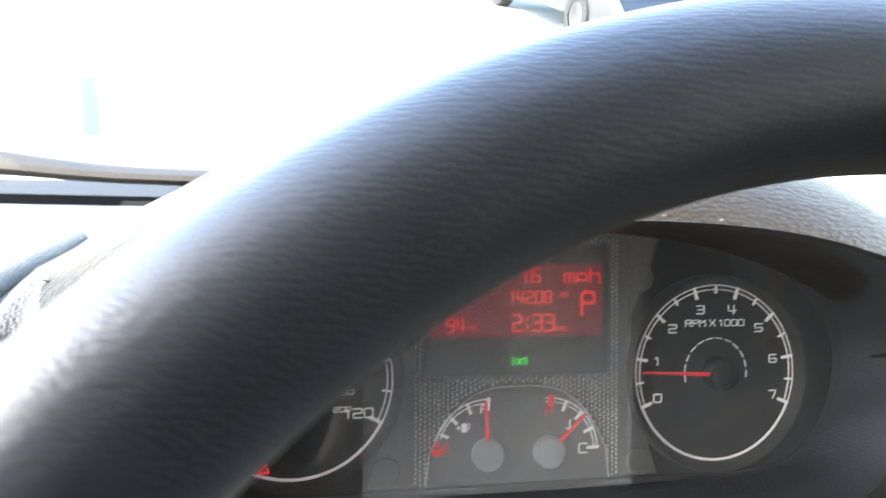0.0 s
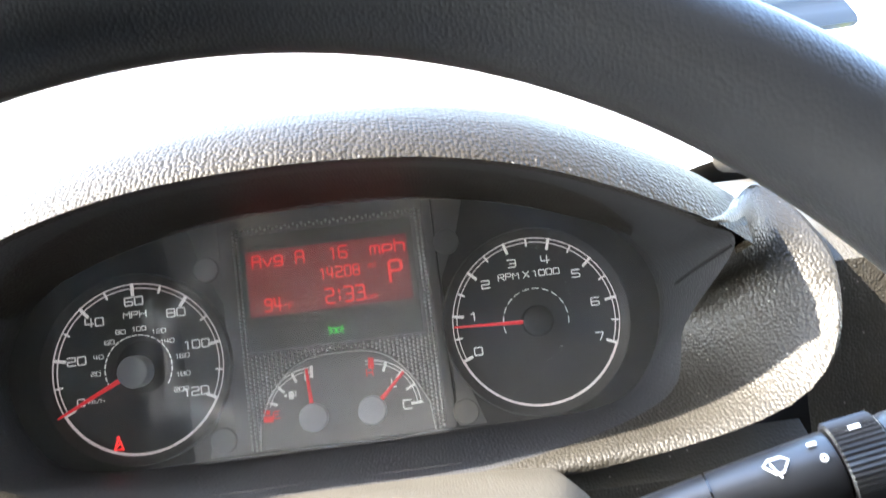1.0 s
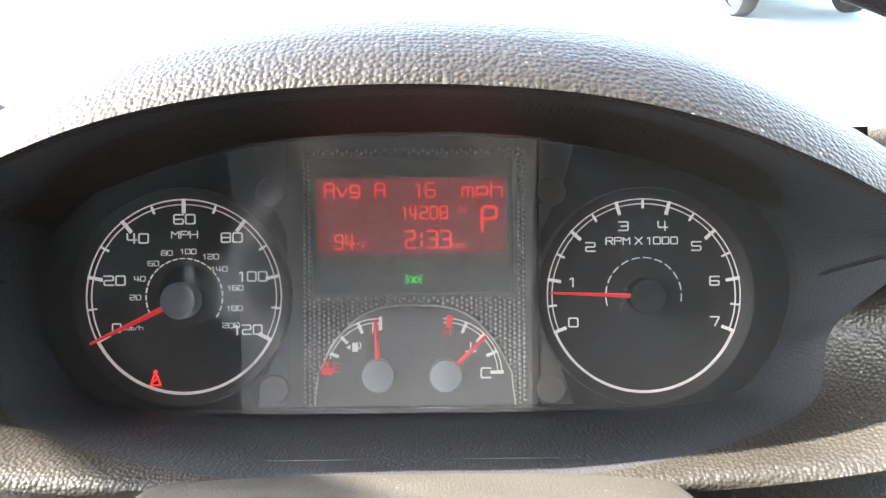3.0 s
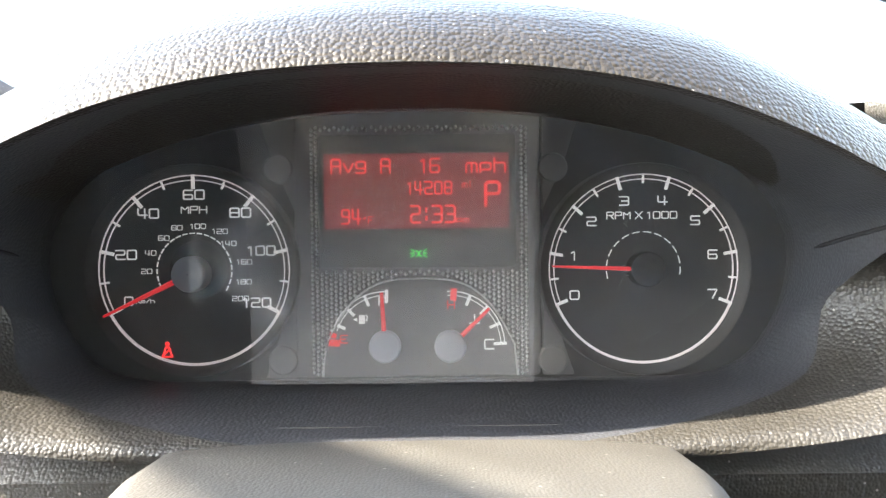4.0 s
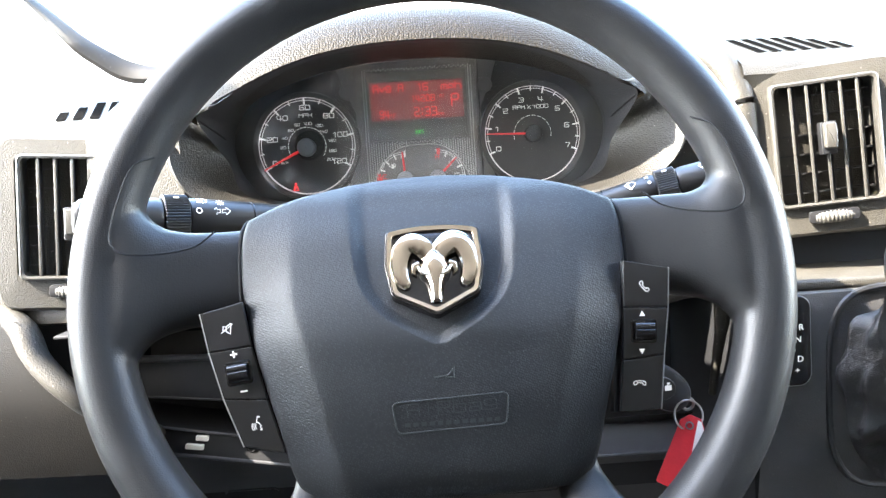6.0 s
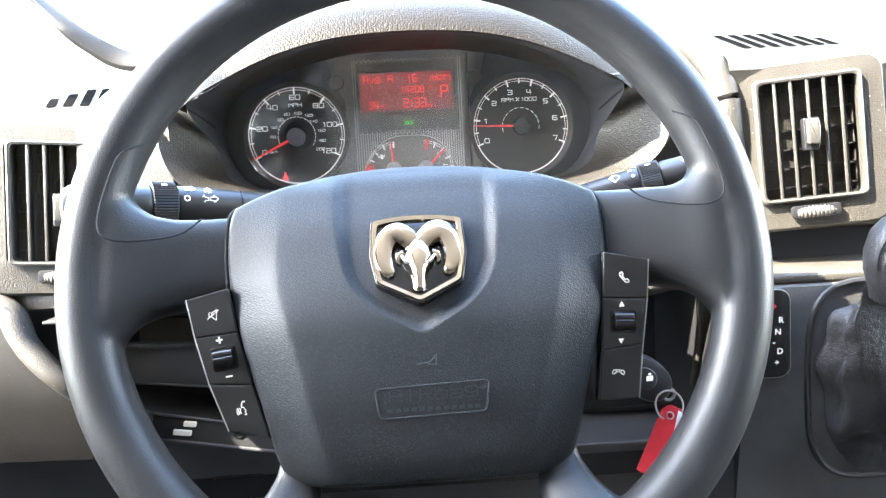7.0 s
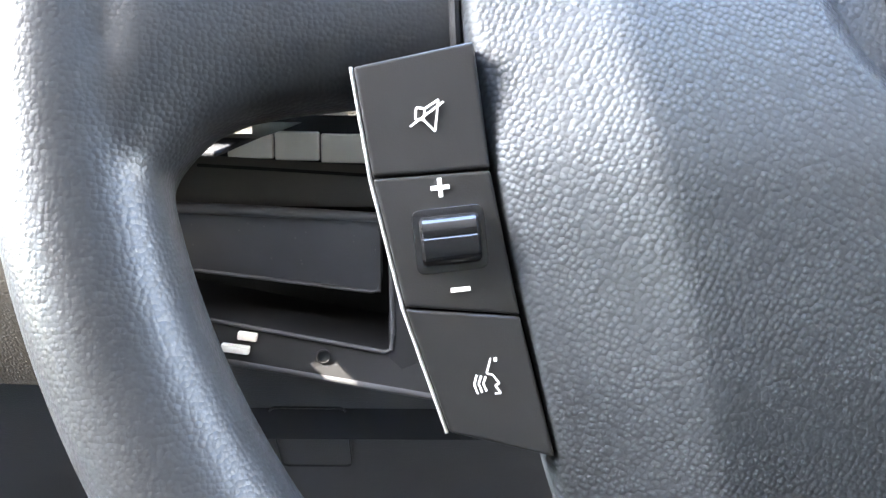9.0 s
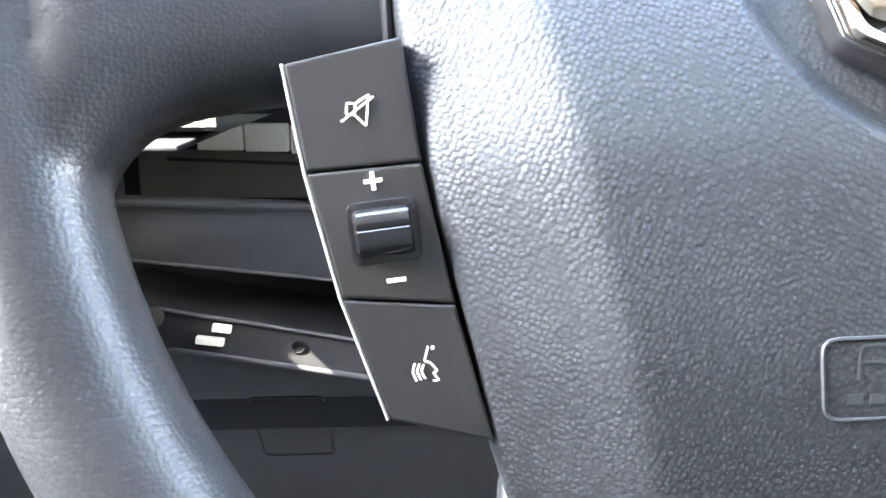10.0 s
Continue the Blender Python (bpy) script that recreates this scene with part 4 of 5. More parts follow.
on_stalk(st, at, d, 0.59, 0.75, 0.0114, flat_poly([(-0.0012, -0.0005), (0.0012, -0.0005), (0.0012, 0.0005), (-0.0012, 0.0005)]))
on_stalk(st, at, d, 0.80, 0.35, 0.0108, wiper_sign(1.1))

# ---- steering wheel ----
wheel = thing("steering_wheel", (0, 0, -0.03), WHEEL, "dark grey grained steering wheel with four spokes and an airbag cover", "steering wheel")
RW, RT = 0.1812, 0.0161
rings = []
for k in range(144):
    a = 2 * math.pi * k / 144
    c = Vector((RW * math.cos(a), RW * math.sin(a), 0))
    e = Vector((math.cos(a), math.sin(a), 0))
    # thumb swellings beside the upper spokes
    near = max(math.exp(-((math.degrees(a) - b + 180) % 360 - 180) ** 2 / 240) for b in (25, 155))
    r = RT * (1 + 0.03 * near)
    rings.append([c + e * (r * 0.98 * math.cos(2 * math.pi * j / 28)) + Vector((0, 0, 1.02 * r * math.sin(2 * math.pi * j / 28))) for j in range(28)])
rim_mesh = loft(rings, True, (False, False), True)


def smooth01(t):
    t = max(0.0, min(1.0, t))
    return t * t * (3 - 2 * t)


def side_spoke(s):
    rings = []
    # x, upper edge, lower edge, middle height, half thickness
    for x, yt, yb, h, th in ((0.088, 0.034, -0.016, -0.020, 0.011), (0.105, 0.0345, -0.016, -0.018, 0.012), (0.120, 0.0335, -0.0180, -0.015, 0.0125), (0.135, 0.0330, -0.0205, -0.011, 0.013),
                             (0.147, 0.0350, -0.0235, -0.0075, 0.0135), (0.155, 0.0400, -0.0280, -0.0045, 0.0140), (0.161, 0.0490, -0.0360, -0.0025, 0.0142), (0.166, 0.062, -0.050, -0.001, 0.0138), (0.170, 0.072, -0.062, 0.0, 0.0120)):
        yt += 0.005 * smooth01((0.156 - x) / 0.02) if s > 0 else 0.0
        m, hw = (yt + yb) / 2, (yt - yb) / 2
        ring_ = []
        for k in range(40):
            a = 2 * math.pi * k / 40
            ca, sa = math.cos(a), math.sin(a)
            ring_.append((s * x, m + hw * math.copysign(abs(ca) ** 0.62, ca), h + th * math.copysign(abs(sa) ** 0.8, sa)))
        rings.append(ring_)
    return loft(rings, True, (True, True))


def low_spoke(s):
    rings = []
    for x, y, w, h, th in ((0.070, -0.104, 0.013, -0.030, 0.008), (0.072, -0.116, 0.013, -0.025, 0.010), (0.075, -0.128, 0.016, -0.016, 0.0115), (0.079, -0.140, 0.022, -0.008, 0.0125), (0.084, -0.152, 0.030, -0.003, 0.0125), (0.087, -0.160, 0.036, 0.0, 0.010)):
        d = Vector((0.35 * s, -0.94, 0)).normalized()
        u = Vector((-d.y, d.x, 0))
        rings.append([Vector((s * x, y, h)) + u * (w * math.copysign(abs(math.cos(a)) ** 0.7, math.cos(a))) + Vector((0, 0, th * math.copysign(abs(math.sin(a)) ** 0.85, math.sin(a)))) for a in [2 * math.pi * k / 32 for k in range(32)]])
    return loft(rings, True, (True, True))


rim = part("rim_and_spokes", merge(rim_mesh, side_spoke(-1), side_spoke(1), low_spoke(-1), low_spoke(1)), RIM_SKIN, wheel, "one-piece grained dark grey rim with four spokes")
skin = rim.modifiers.new("skin", "REMESH")
skin.mode, skin.voxel_size, skin.use_smooth_shade = "VOXEL", 0.0014, True
soft = rim.modifiers.new("soft", "SMOOTH")
soft.factor, soft.iterations = 0.5, 22
for s in (-1, 1):
    # seam round the thumb rest
    seam = [(-0.1196, 0.0309, -0.0025), (-0.1304, 0.0221, 0.0010), (-0.1522, 0.0178, 0.0085), (-0.1680, 0.0175, 0.0142), (-0.1755, 0.0240, 0.0156), (-0.1735, 0.0402, 0.0158), (-0.1650, 0.0640, 0.0156), (-0.1540, 0.0720, 0.0095)]
    part("thumb_seam", tube(catmull([(-s * x * (1.0 if abs(x) < 0.14 else 0.965), y + (0.0 if s < 0 else float(np.interp(abs(x), (0.12, 0.135, 0.17), (0.0075, 0.0060, 0.0030)))), h + 0.0008) for x, y, h in seam], 60), 0.0006, 6), DEEP_BLACK, rim, "fine dark seam round the thumb rest")
part("hub", lathe([(0.070, -0.006), (0.076, -0.012), (0.074, -0.035), (0.06, -0.05), (0.04, -0.06)], (0, -0.03, -0.012), axis=(0, 0, 1), sides=48, caps=(True, True)), SMOOTH_BLACK, wheel, "black hub behind the airbag cover")

# airbag cover
PAD = [(0, 0.0617), (0.040, 0.0594), (0.075, 0.0505), (0.0985, 0.0405), (0.1045, 0.0345), (0.1058, 0.012), (0.1042, -0.010), (0.0968, -0.044), (0.0888, -0.075), (0.0832, -0.100), (0.0768, -0.1130), (0.062, -0.1185), (0, -0.1195)]
outline = catmull(mirrored(PAD), 240, True)
CREST = catmull([(-0.0430, 0.0660), (-0.0420, 0.030), (-0.0405, 0.012), (-0.0370, -0.0080), (-0.0262, -0.0228), (-0.008, -0.0345), (0.0, -0.0378), (0.008, -0.0345), (0.0262, -0.0228), (0.0370, -0.0080), (0.0405, 0.012), (0.0420, 0.030), (0.0430, 0.0660)], 90)


def seg_dist(p, pts):
    best = 9.0
    for a, b in zip(pts, pts[1:]):
        ab = b - a
        t = max(0.0, min(1.0, (p - a).dot(ab) / ab.length_squared))
        best = min(best, (p - a - ab * t).length)
    return best


def inside(p, pts):
    n, c = len(pts), False
    for i in range(n):
        a, b = pts[i], pts[i - 1]
        if (a.y > p.y) != (b.y > p.y) and p.x < (b.x - a.x) * (p.y - a.y) / (b.y - a.y) + a.x:
            c = not c
    return c


SPINE = ((0.060, -0.0200), (0.050, -0.0085), (0.040, -0.0020), (0.025, 0.0050), (0.010, 0.0092), (-0.010, 0.0138), (-0.027, 0.0165), (-0.040, 0.0165), (-0.060, 0.0130), (-0.080, 0.0085), (-0.100, 0.0020), (-0.110, -0.0020), (-0.120, -0.0085))


SPINE_FINE = catmull([(y, h, 0) for y, h in SPINE], 400)[::-1]
SPINE_Y = [p.x for p in SPINE_FINE]
SPINE_H = np.convolve(np.pad([p.y for p in SPINE_FINE], 14, "edge"), np.ones(29) / 29, "valid")


def spine_height(y):
    return float(np.interp(y, SPINE_Y, SPINE_H))


def pad_height(x, y, crest=True):
    h = spine_height(y)
    half = 0.1055 if y > -0.01 else 0.1055 + (y + 0.01) * 0.24
    h -= 0.003 * (x / half) ** 2
    # flat flanks beyond a soft crease, fading out towards the top
    over = abs(x) - (half - 0.029)
    h -= 0.46 * 0.5 * (over + math.sqrt(over * over + 0.0022 ** 2)) * (0.35 + 0.65 * smooth01((0.030 - y) / 0.055))
    if crest and abs(x) < 0.06 and y > -0.05:
        p = Vector((x, y))
        dist = seg_dist(p, CREST)
        depth = 0.0044 * smooth01((0.061 - y) / 0.022)
        f = 0.5 + (dist if inside(p, CREST) else -dist) / 0.0062
        h -= depth * (0.75 * min(1.0, max(0.0, f)) + 0.25 * smooth01(f))
    return h


rings = []
NRHO = 130
cen = Vector((0.0, -0.032))
for k in range(NRHO):
    rho = 0.004 + 0.992 * k / (NRHO - 1)
    ring_ = []
    for p in outline:
        q = cen + (Vector((p.x, p.y)) - cen) * rho
        edge = (1 - rho) * (Vector((p.x, p.y)) - cen).length
        fillet = 0.0035 * (1 - math.sqrt(max(0.0, 1 - (1 - min(1, edge / 0.0035)) ** 2)))
        ring_.append((q.x, q.y, pad_height(q.x, q.y) - fillet))
    rings.append(ring_)
rings.append([(p.x, p.y, pad_height(p.x, p.y, False) - 0.0065) for p in outline])
rings.append([(p.x * 0.995, p.y * 0.995, -0.040) for p in outline])
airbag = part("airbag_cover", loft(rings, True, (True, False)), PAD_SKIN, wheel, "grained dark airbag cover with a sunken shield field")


def on_pad(bm, lift=0.0, crest=True):
    for v in bm.verts:
        v.co.z += pad_height(v.co.x, v.co.y, crest) + lift
    return bm


def pad_line(pts, w, closed=False, lift=0.0):
    dense = []
    pts = [Vector(p) for p in pts]
    for a, b in zip(pts, pts[1:] + (pts[:1] if closed else [])):
        n = max(2, int((b - a).length / 0.0015))
        dense += [a.lerp(b, i / n) for i in range(n)]
    if not closed:
        dense.append(pts[-1])
    return tube([(p.x, p.y, pad_height(p.x, p.y) + lift) for p in dense], w, 6, closed)


# sunken lettering field
part("lettering_frame", pad_line(soften([(-0.0265, -0.0690), (0.0335, -0.0672), (0.0318, -0.0830), (-0.0245, -0.0845)], 0.003, 3), 0.00042, True, 0.0), EMBOSS, airbag, "raised frame of the embossed field")
part("lettering", on_pad(turned(stroked("AIRbag", 0.0062, (0.004, 0.0, 0.0), 1.0, 0.085), Matrix.Translation((0, -0.0728, 0.0002)) @ Matrix.Rotation(radians(1.5), 4, "Z") @ Matrix.Rotation(radians(-90), 4, "X"))), EMBOSS, airbag, "embossed lettering", smooth=False)
for k in range(12):
    x = -0.0205 + 0.0042 * k
    part("lettering_bar", on_pad(prism([(x, -0.0815), (x + 0.0028, -0.0814), (x + 0.0028, -0.0793), (x, -0.0794)], -0.0002, 0.00012, 0, plane="xy")), EMBOSS, airbag, "embossed unreadable lettering", smooth=False)
part("horn_sign", pad_line([(-0.004, -0.0575), (0.003, -0.0568), (0.0055, -0.0545), (0.0065, -0.0525), (0.0062, -0.058), (0.002, -0.0577)], 0.0004, False), EMBOSS, airbag, "embossed horn symbol")

for s in (-1, 1):
    part("cover_gap", tube(catmull([(s * 0.1040, 0.0385, -0.0140), (s * 0.1062, 0.0300, -0.0075), (s * 0.1070, 0.0120, -0.0058), (s * 0.1062, -0.0080, -0.0062), (s * 0.1050, -0.0200, -0.0120)], 24), 0.0012, 8), DEEP_BLACK, wheel, "dark gap between cover and spoke")
# emblem: a chrome shield frame, a dark ground, and plain chrome shapes
EM = Matrix.Translation((0, -0.0005, 0.0112)) @ Matrix.Rotation(radians(-15.5 + 0), 4, "X")
shield = soften([(-0.0248, 0.0226), (-0.0165, 0.0243), (-0.0070, 0.0253), (0.0070, 0.0253), (0.0165, 0.0243), (0.0248, 0.0226), (0.0258, 0.0020), (0.0225, -0.0150), (0.0, -0.0268), (-0.0225, -0.0150), (-0.0258, 0.0020)], 0.0022, 4)
emblem = part("emblem", turned(prism([(x * 1.03, y * 1.03) for x, y in shield], -0.004, 0.0012, 0.0006, plane="xy"), EM), GLOSS_BLACK, wheel, "black ground of the shield emblem")
n = len(shield)
rings = []
for f, h in ((1.0, 0.0008), (0.99, 0.0024), (0.975, 0.0031), (0.885, 0.0028), (0.872, 0.0022), (0.862, 0.0006)):
    rings.append([EM @ Vector((x * f, (y + 0.001) * f - 0.001, h)) for x, y in shield])
part("shield_frame", loft(rings), CHROME, emblem, "polished chrome shield frame")
for s in (-1, 1):
    path = catmull([(s * 0.0024, 0.0062, 0.0030), (s * 0.0060, 0.0112, 0.0038), (s * 0.0108, 0.0136, 0.0042), (s * 0.0158, 0.0112, 0.0040), (s * 0.0184, 0.0030, 0.0036), (s * 0.0180, -0.0045, 0.0032), (s * 0.0148, -0.0118, 0.0026)], 40)
    rad = [float(np.interp(k / 39, (0, 0.15, 0.35, 0.5, 0.65, 0.85, 0.96, 1.0), (0.0050, 0.0062, 0.0066, 0.0058, 0.0048, 0.0042, 0.0034, 0.0014))) for k in range(40)]
    part("curved_bar", turned(tube(path, rad, 9, flat=0.55), EM), CHROME, emblem, "polished chrome curved bar")
rings = []
for y, w, h in ((0.0098, 0.0018, 0.0040), (0.0070, 0.0062, 0.0056), (0.0030, 0.0086, 0.0066), (-0.0010, 0.0090, 0.0068), (-0.0045, 0.0078, 0.0066), (-0.0080, 0.0056, 0.0062), (-0.0120, 0.0046, 0.0056), (-0.0165, 0.0037, 0.0048), (-0.0195, 0.0038, 0.0040), (-0.0205, 0.0032, 0.0024)):
    rings.append([EM @ Vector((w * u, y, 0.001 + h * v)) for u, v in ((-1, 0), (-0.92, 0.35), (-0.6, 0.72), (-0.32, 0.95), (0, 1.0), (0.32, 0.95), (0.6, 0.72), (0.92, 0.35), (1, 0))])
part("tapered_plate", loft(rings, False), CHROME, emblem, "polished chrome tapered plate")
for s in (-1, 1):
    part("small_leaf", turned(tube([(s * 0.0080, 0.0020, 0.004), (s * 0.0104, 0.0004, 0.0042), (s * 0.0112, -0.0030, 0.0034), (s * 0.0098, -0.0048, 0.0026)], [0.0012, 0.0018, 0.0014, 0.0005], 10, flat=0.6), EM), CHROME, emblem, "polished chrome leaf")
    part("brow_ridge", turned(tube([(s * 0.0086, -0.0010, 0.0056), (s * 0.0066, -0.0052, 0.0062), (s * 0.0042, -0.0062, 0.0066)], [0.0006, 0.0013, 0.0006], 10, flat=0.8), EM), CHROME, emblem, "polished chrome ridge")


# button panels beside the cover
def face_h(y):
    return 0.0005 + (y + 0.037) * 0.2


def button(poly, parent, side):
    poly = soften(poly, 0.0006, 2)
    bm = prism(poly, -0.012, 0.0, 0.0007, plane="xy")
    for v in bm.verts:
        v.co.z += face_h(v.co.y)
    return part("button", bm, BUTTON_BLACK, parent, "satin black button", smooth=False)


def printed(bm, lift=0.0003):
    for v in bm.verts:
        v.co.z += face_h(v.co.y) + lift
    return bm


def shifted(bm, x, y, turn=0.0):
    return turned(bm, Matrix.Translation((x, y, 0)) @ Matrix.Rotation(radians(turn), 4, "Z"))


def line_bar(x0, y0, x1, y1, w, z=0.0):
    d = Vector((x1 - x0, y1 - y0)).normalized()
    u = Vector((-d.y, d.x)) * w / 2
    return prism([(x0 + u.x, y0 + u.y), (x1 + u.x, y1 + u.y), (x1 - u.x, y1 - u.y), (x0 - u.x, y0 - u.y)], z - 0.0001, z + 0.0001, 0, plane="xy")


def poly_line(pts, w, closed=False):
    pairs = list(zip(pts, pts[1:] + pts[:1])) if closed else list(zip(pts, pts[1:]))
    return merge(*[line_bar(a[0], a[1], b[0], b[1], w) for a, b in pairs])


LB = [((-0.1259, -0.0152), (-0.1034, -0.0102)), ((-0.1222, -0.0358), (-0.0997, -0.0338)), ((-0.1158, -0.0606), (-0.0932, -0.0619)), ((-0.1066, -0.0858), (-0.0852, -0.0908))]
RB = [((0.1017, -0.0018), (0.1260, -0.0070)), ((0.1001, -0.0267), (0.1242, -0.0283)), ((0.0981, -0.0547), (0.1204, -0.0529)), ((0.0948, -0.0814), (0.1168, -0.0815))]
for rows_, name, label in ((LB, "audio_buttons", "black button panel with mute, volume and voice keys"), (RB, "phone_buttons", "black button panel with phone keys")):
    back = [rows_[0][0], rows_[0][1], rows_[1][1], rows_[2][1], rows_[3][1], rows_[3][0], rows_[2][0], rows_[1][0]]
    cx = sum(p[0] for p in back) / 8
    cy = sum(p[1] for p in back) / 8
    bm = prism(soften([(cx + (x - cx) * 1.05, cy + (y - cy) * 1.01) for x, y in back], 0.0006, 2), -0.022, -0.0030, 0.0006, plane="xy")
    for v in bm.verts:
        v.co.z += face_h(v.co.y)
    panel = part(name, bm, GLOSS_BLACK, wheel, label)
    out = 0 if rows_ is LB else 1
    part("panel_edge", tube([(r_[out][0] - (0.0006 if out == 0 else -0.0006), r_[out][1], face_h(r_[out][1]) - 0.0012) for r_ in rows_], 0.00035, 8), STUD_GREY, panel, "thin pale edge of the panel")
    for k in range(3):
        (a, b), (c, d) = rows_[k], rows_[k + 1]
        g = 0.00022
        bt = button([(a[0], a[1] - g), (b[0], b[1] - g), (d[0], d[1] + g), (c[0], c[1] + g)], panel, 1)
        if k == 1:
            mx, my = (-0.1072, -0.0473) if rows_ is LB else (0.1103, -0.0400)
            tilt = radians(7 if rows_ is LB else -3)
            w2, h2 = (0.0070, 0.0062)
            well = prism(soften([(-w2, -h2), (w2, -h2), (w2, h2), (-w2, h2)], 0.0018, 4), -0.001, 0.00035, 0.0002, plane="xy")
            part("roller_well", printed(turned(well, Matrix.Translation((mx, my, 0)) @ Matrix.Rotation(tilt, 4, "Z")), 0.0), GLOSS_BLACK, panel, "dark glossy well of the roller")
            prof = [(-0.0048, 0.0002), (-0.0046, 0.0022), (-0.0036, 0.0036), (-0.0020, 0.0042), (0.0, 0.0044), (0.0004, 0.0041), (0.0008, 0.0044), (0.0020, 0.0044), (0.0036, 0.0036), (0.0046, 0.0020), (0.0048, 0.0002)]
            rr = loft([[(x, y * (1 - 0.08 * (abs(x) > 0.0052)), h * (0.82 if abs(x) > 0.0052 else 1.0)) for y, h in prof] for x in (-0.0057, -0.0051, 0.0051, 0.0057)], False)
            part("roller", printed(turned(rr, Matrix.Translation((mx, my, 0)) @ Matrix.Rotation(tilt, 4, "Z")), 0.0), GLOSS_BLACK, panel, "glossy black roller")
# printed symbols
audio = next(o for o in wheel.children if o.name.startswith("audio"))
phone = next(o for o in wheel.children if o.name.startswith("phone"))
W1 = 0.00036
part("mute_symbol", printed(shifted(merge(poly_line([(-0.0022, -0.0011), (-0.0022, 0.0010), (-0.0006, 0.0010), (0.0018, 0.0029), (0.0018, -0.0029), (-0.0006, -0.0011)], W1, True), poly_line([(-0.0006, 0.0010), (-0.0006, -0.0011)], W1), line_bar(-0.0030, -0.0026, 0.0028, 0.0026, W1, 0.0002)), -0.1119, -0.0240, -5)), PRINT, audio, "white mute symbol", smooth=False)
part("plus_symbol", printed(shifted(merge(line_bar(-0.0018, 0, 0.0018, 0, 0.0008), line_bar(0, -0.0018, 0, 0.0018, 0.0008, 0.0001)), -0.1093, -0.0375, 7)), PRINT, audio, "white plus sign", smooth=False)
part("minus_symbol", printed(shifted(line_bar(-0.0019, 0, 0.0019, 0, 0.0009), -0.1050, -0.0569, 7)), PRINT, audio, "white minus sign", smooth=False)
face_line = [(0.0006, 0.0038), (-0.0004, 0.0008), (0.0008, 0.0004), (0.0020, -0.0014), (0.0012, -0.0018), (0.0022, -0.0034), (0.0010, -0.0034)]
waves = [poly_line([(-0.0006 - 0.0009 * k, 0.0002 + 0.0002 * k), (-0.0012 - 0.0009 * k, -0.0012), (-0.0006 - 0.0009 * k, -0.0028 - 0.0002 * k)], 0.0004) for k in range(3)]
part("voice_symbol", printed(shifted(merge(poly_line(face_line, W1), line_bar(0.0012, 0.0034, 0.0018, 0.0034, 0.0008), *waves), -0.0991, -0.0742, 5)), PRINT, audio, "white voice symbol", smooth=False)
handset = [(-0.0020, 0.0026), (-0.0010, 0.0030), (-0.0004, 0.0016), (-0.0010, 0.0010), (0.0008, -0.0012), (0.0016, -0.0008), (0.0028, -0.0016), (0.0022, -0.0026), (0.0008, -0.0026), (-0.0016, 0.0002), (-0.0024, 0.0016)]
part("call_symbol", printed(shifted(poly_line(handset, 0.0004, True), 0.1121, -0.0166, 0)), PRINT, phone, "white handset symbol", smooth=False)
part("hang_up_symbol", printed(shifted(poly_line(handset, 0.0004, True), 0.1062, -0.0672, 225)), PRINT, phone, "white handset symbol", smooth=False)
part("up_symbol", printed(shifted(prism([(-0.0016, -0.0013), (0.0016, -0.0013), (0, 0.0015)], -0.0001, 0.0001, 0, plane="xy"), 0.1100, -0.0308)), PRINT, phone, "white up arrow", smooth=False)
part("down_symbol", printed(shifted(prism([(-0.0016, 0.0013), (0.0016, 0.0013), (0, -0.0015)], -0.0001, 0.0001, 0, plane="xy"), 0.1086, -0.0506)), PRINT, phone, "white down arrow", smooth=False)


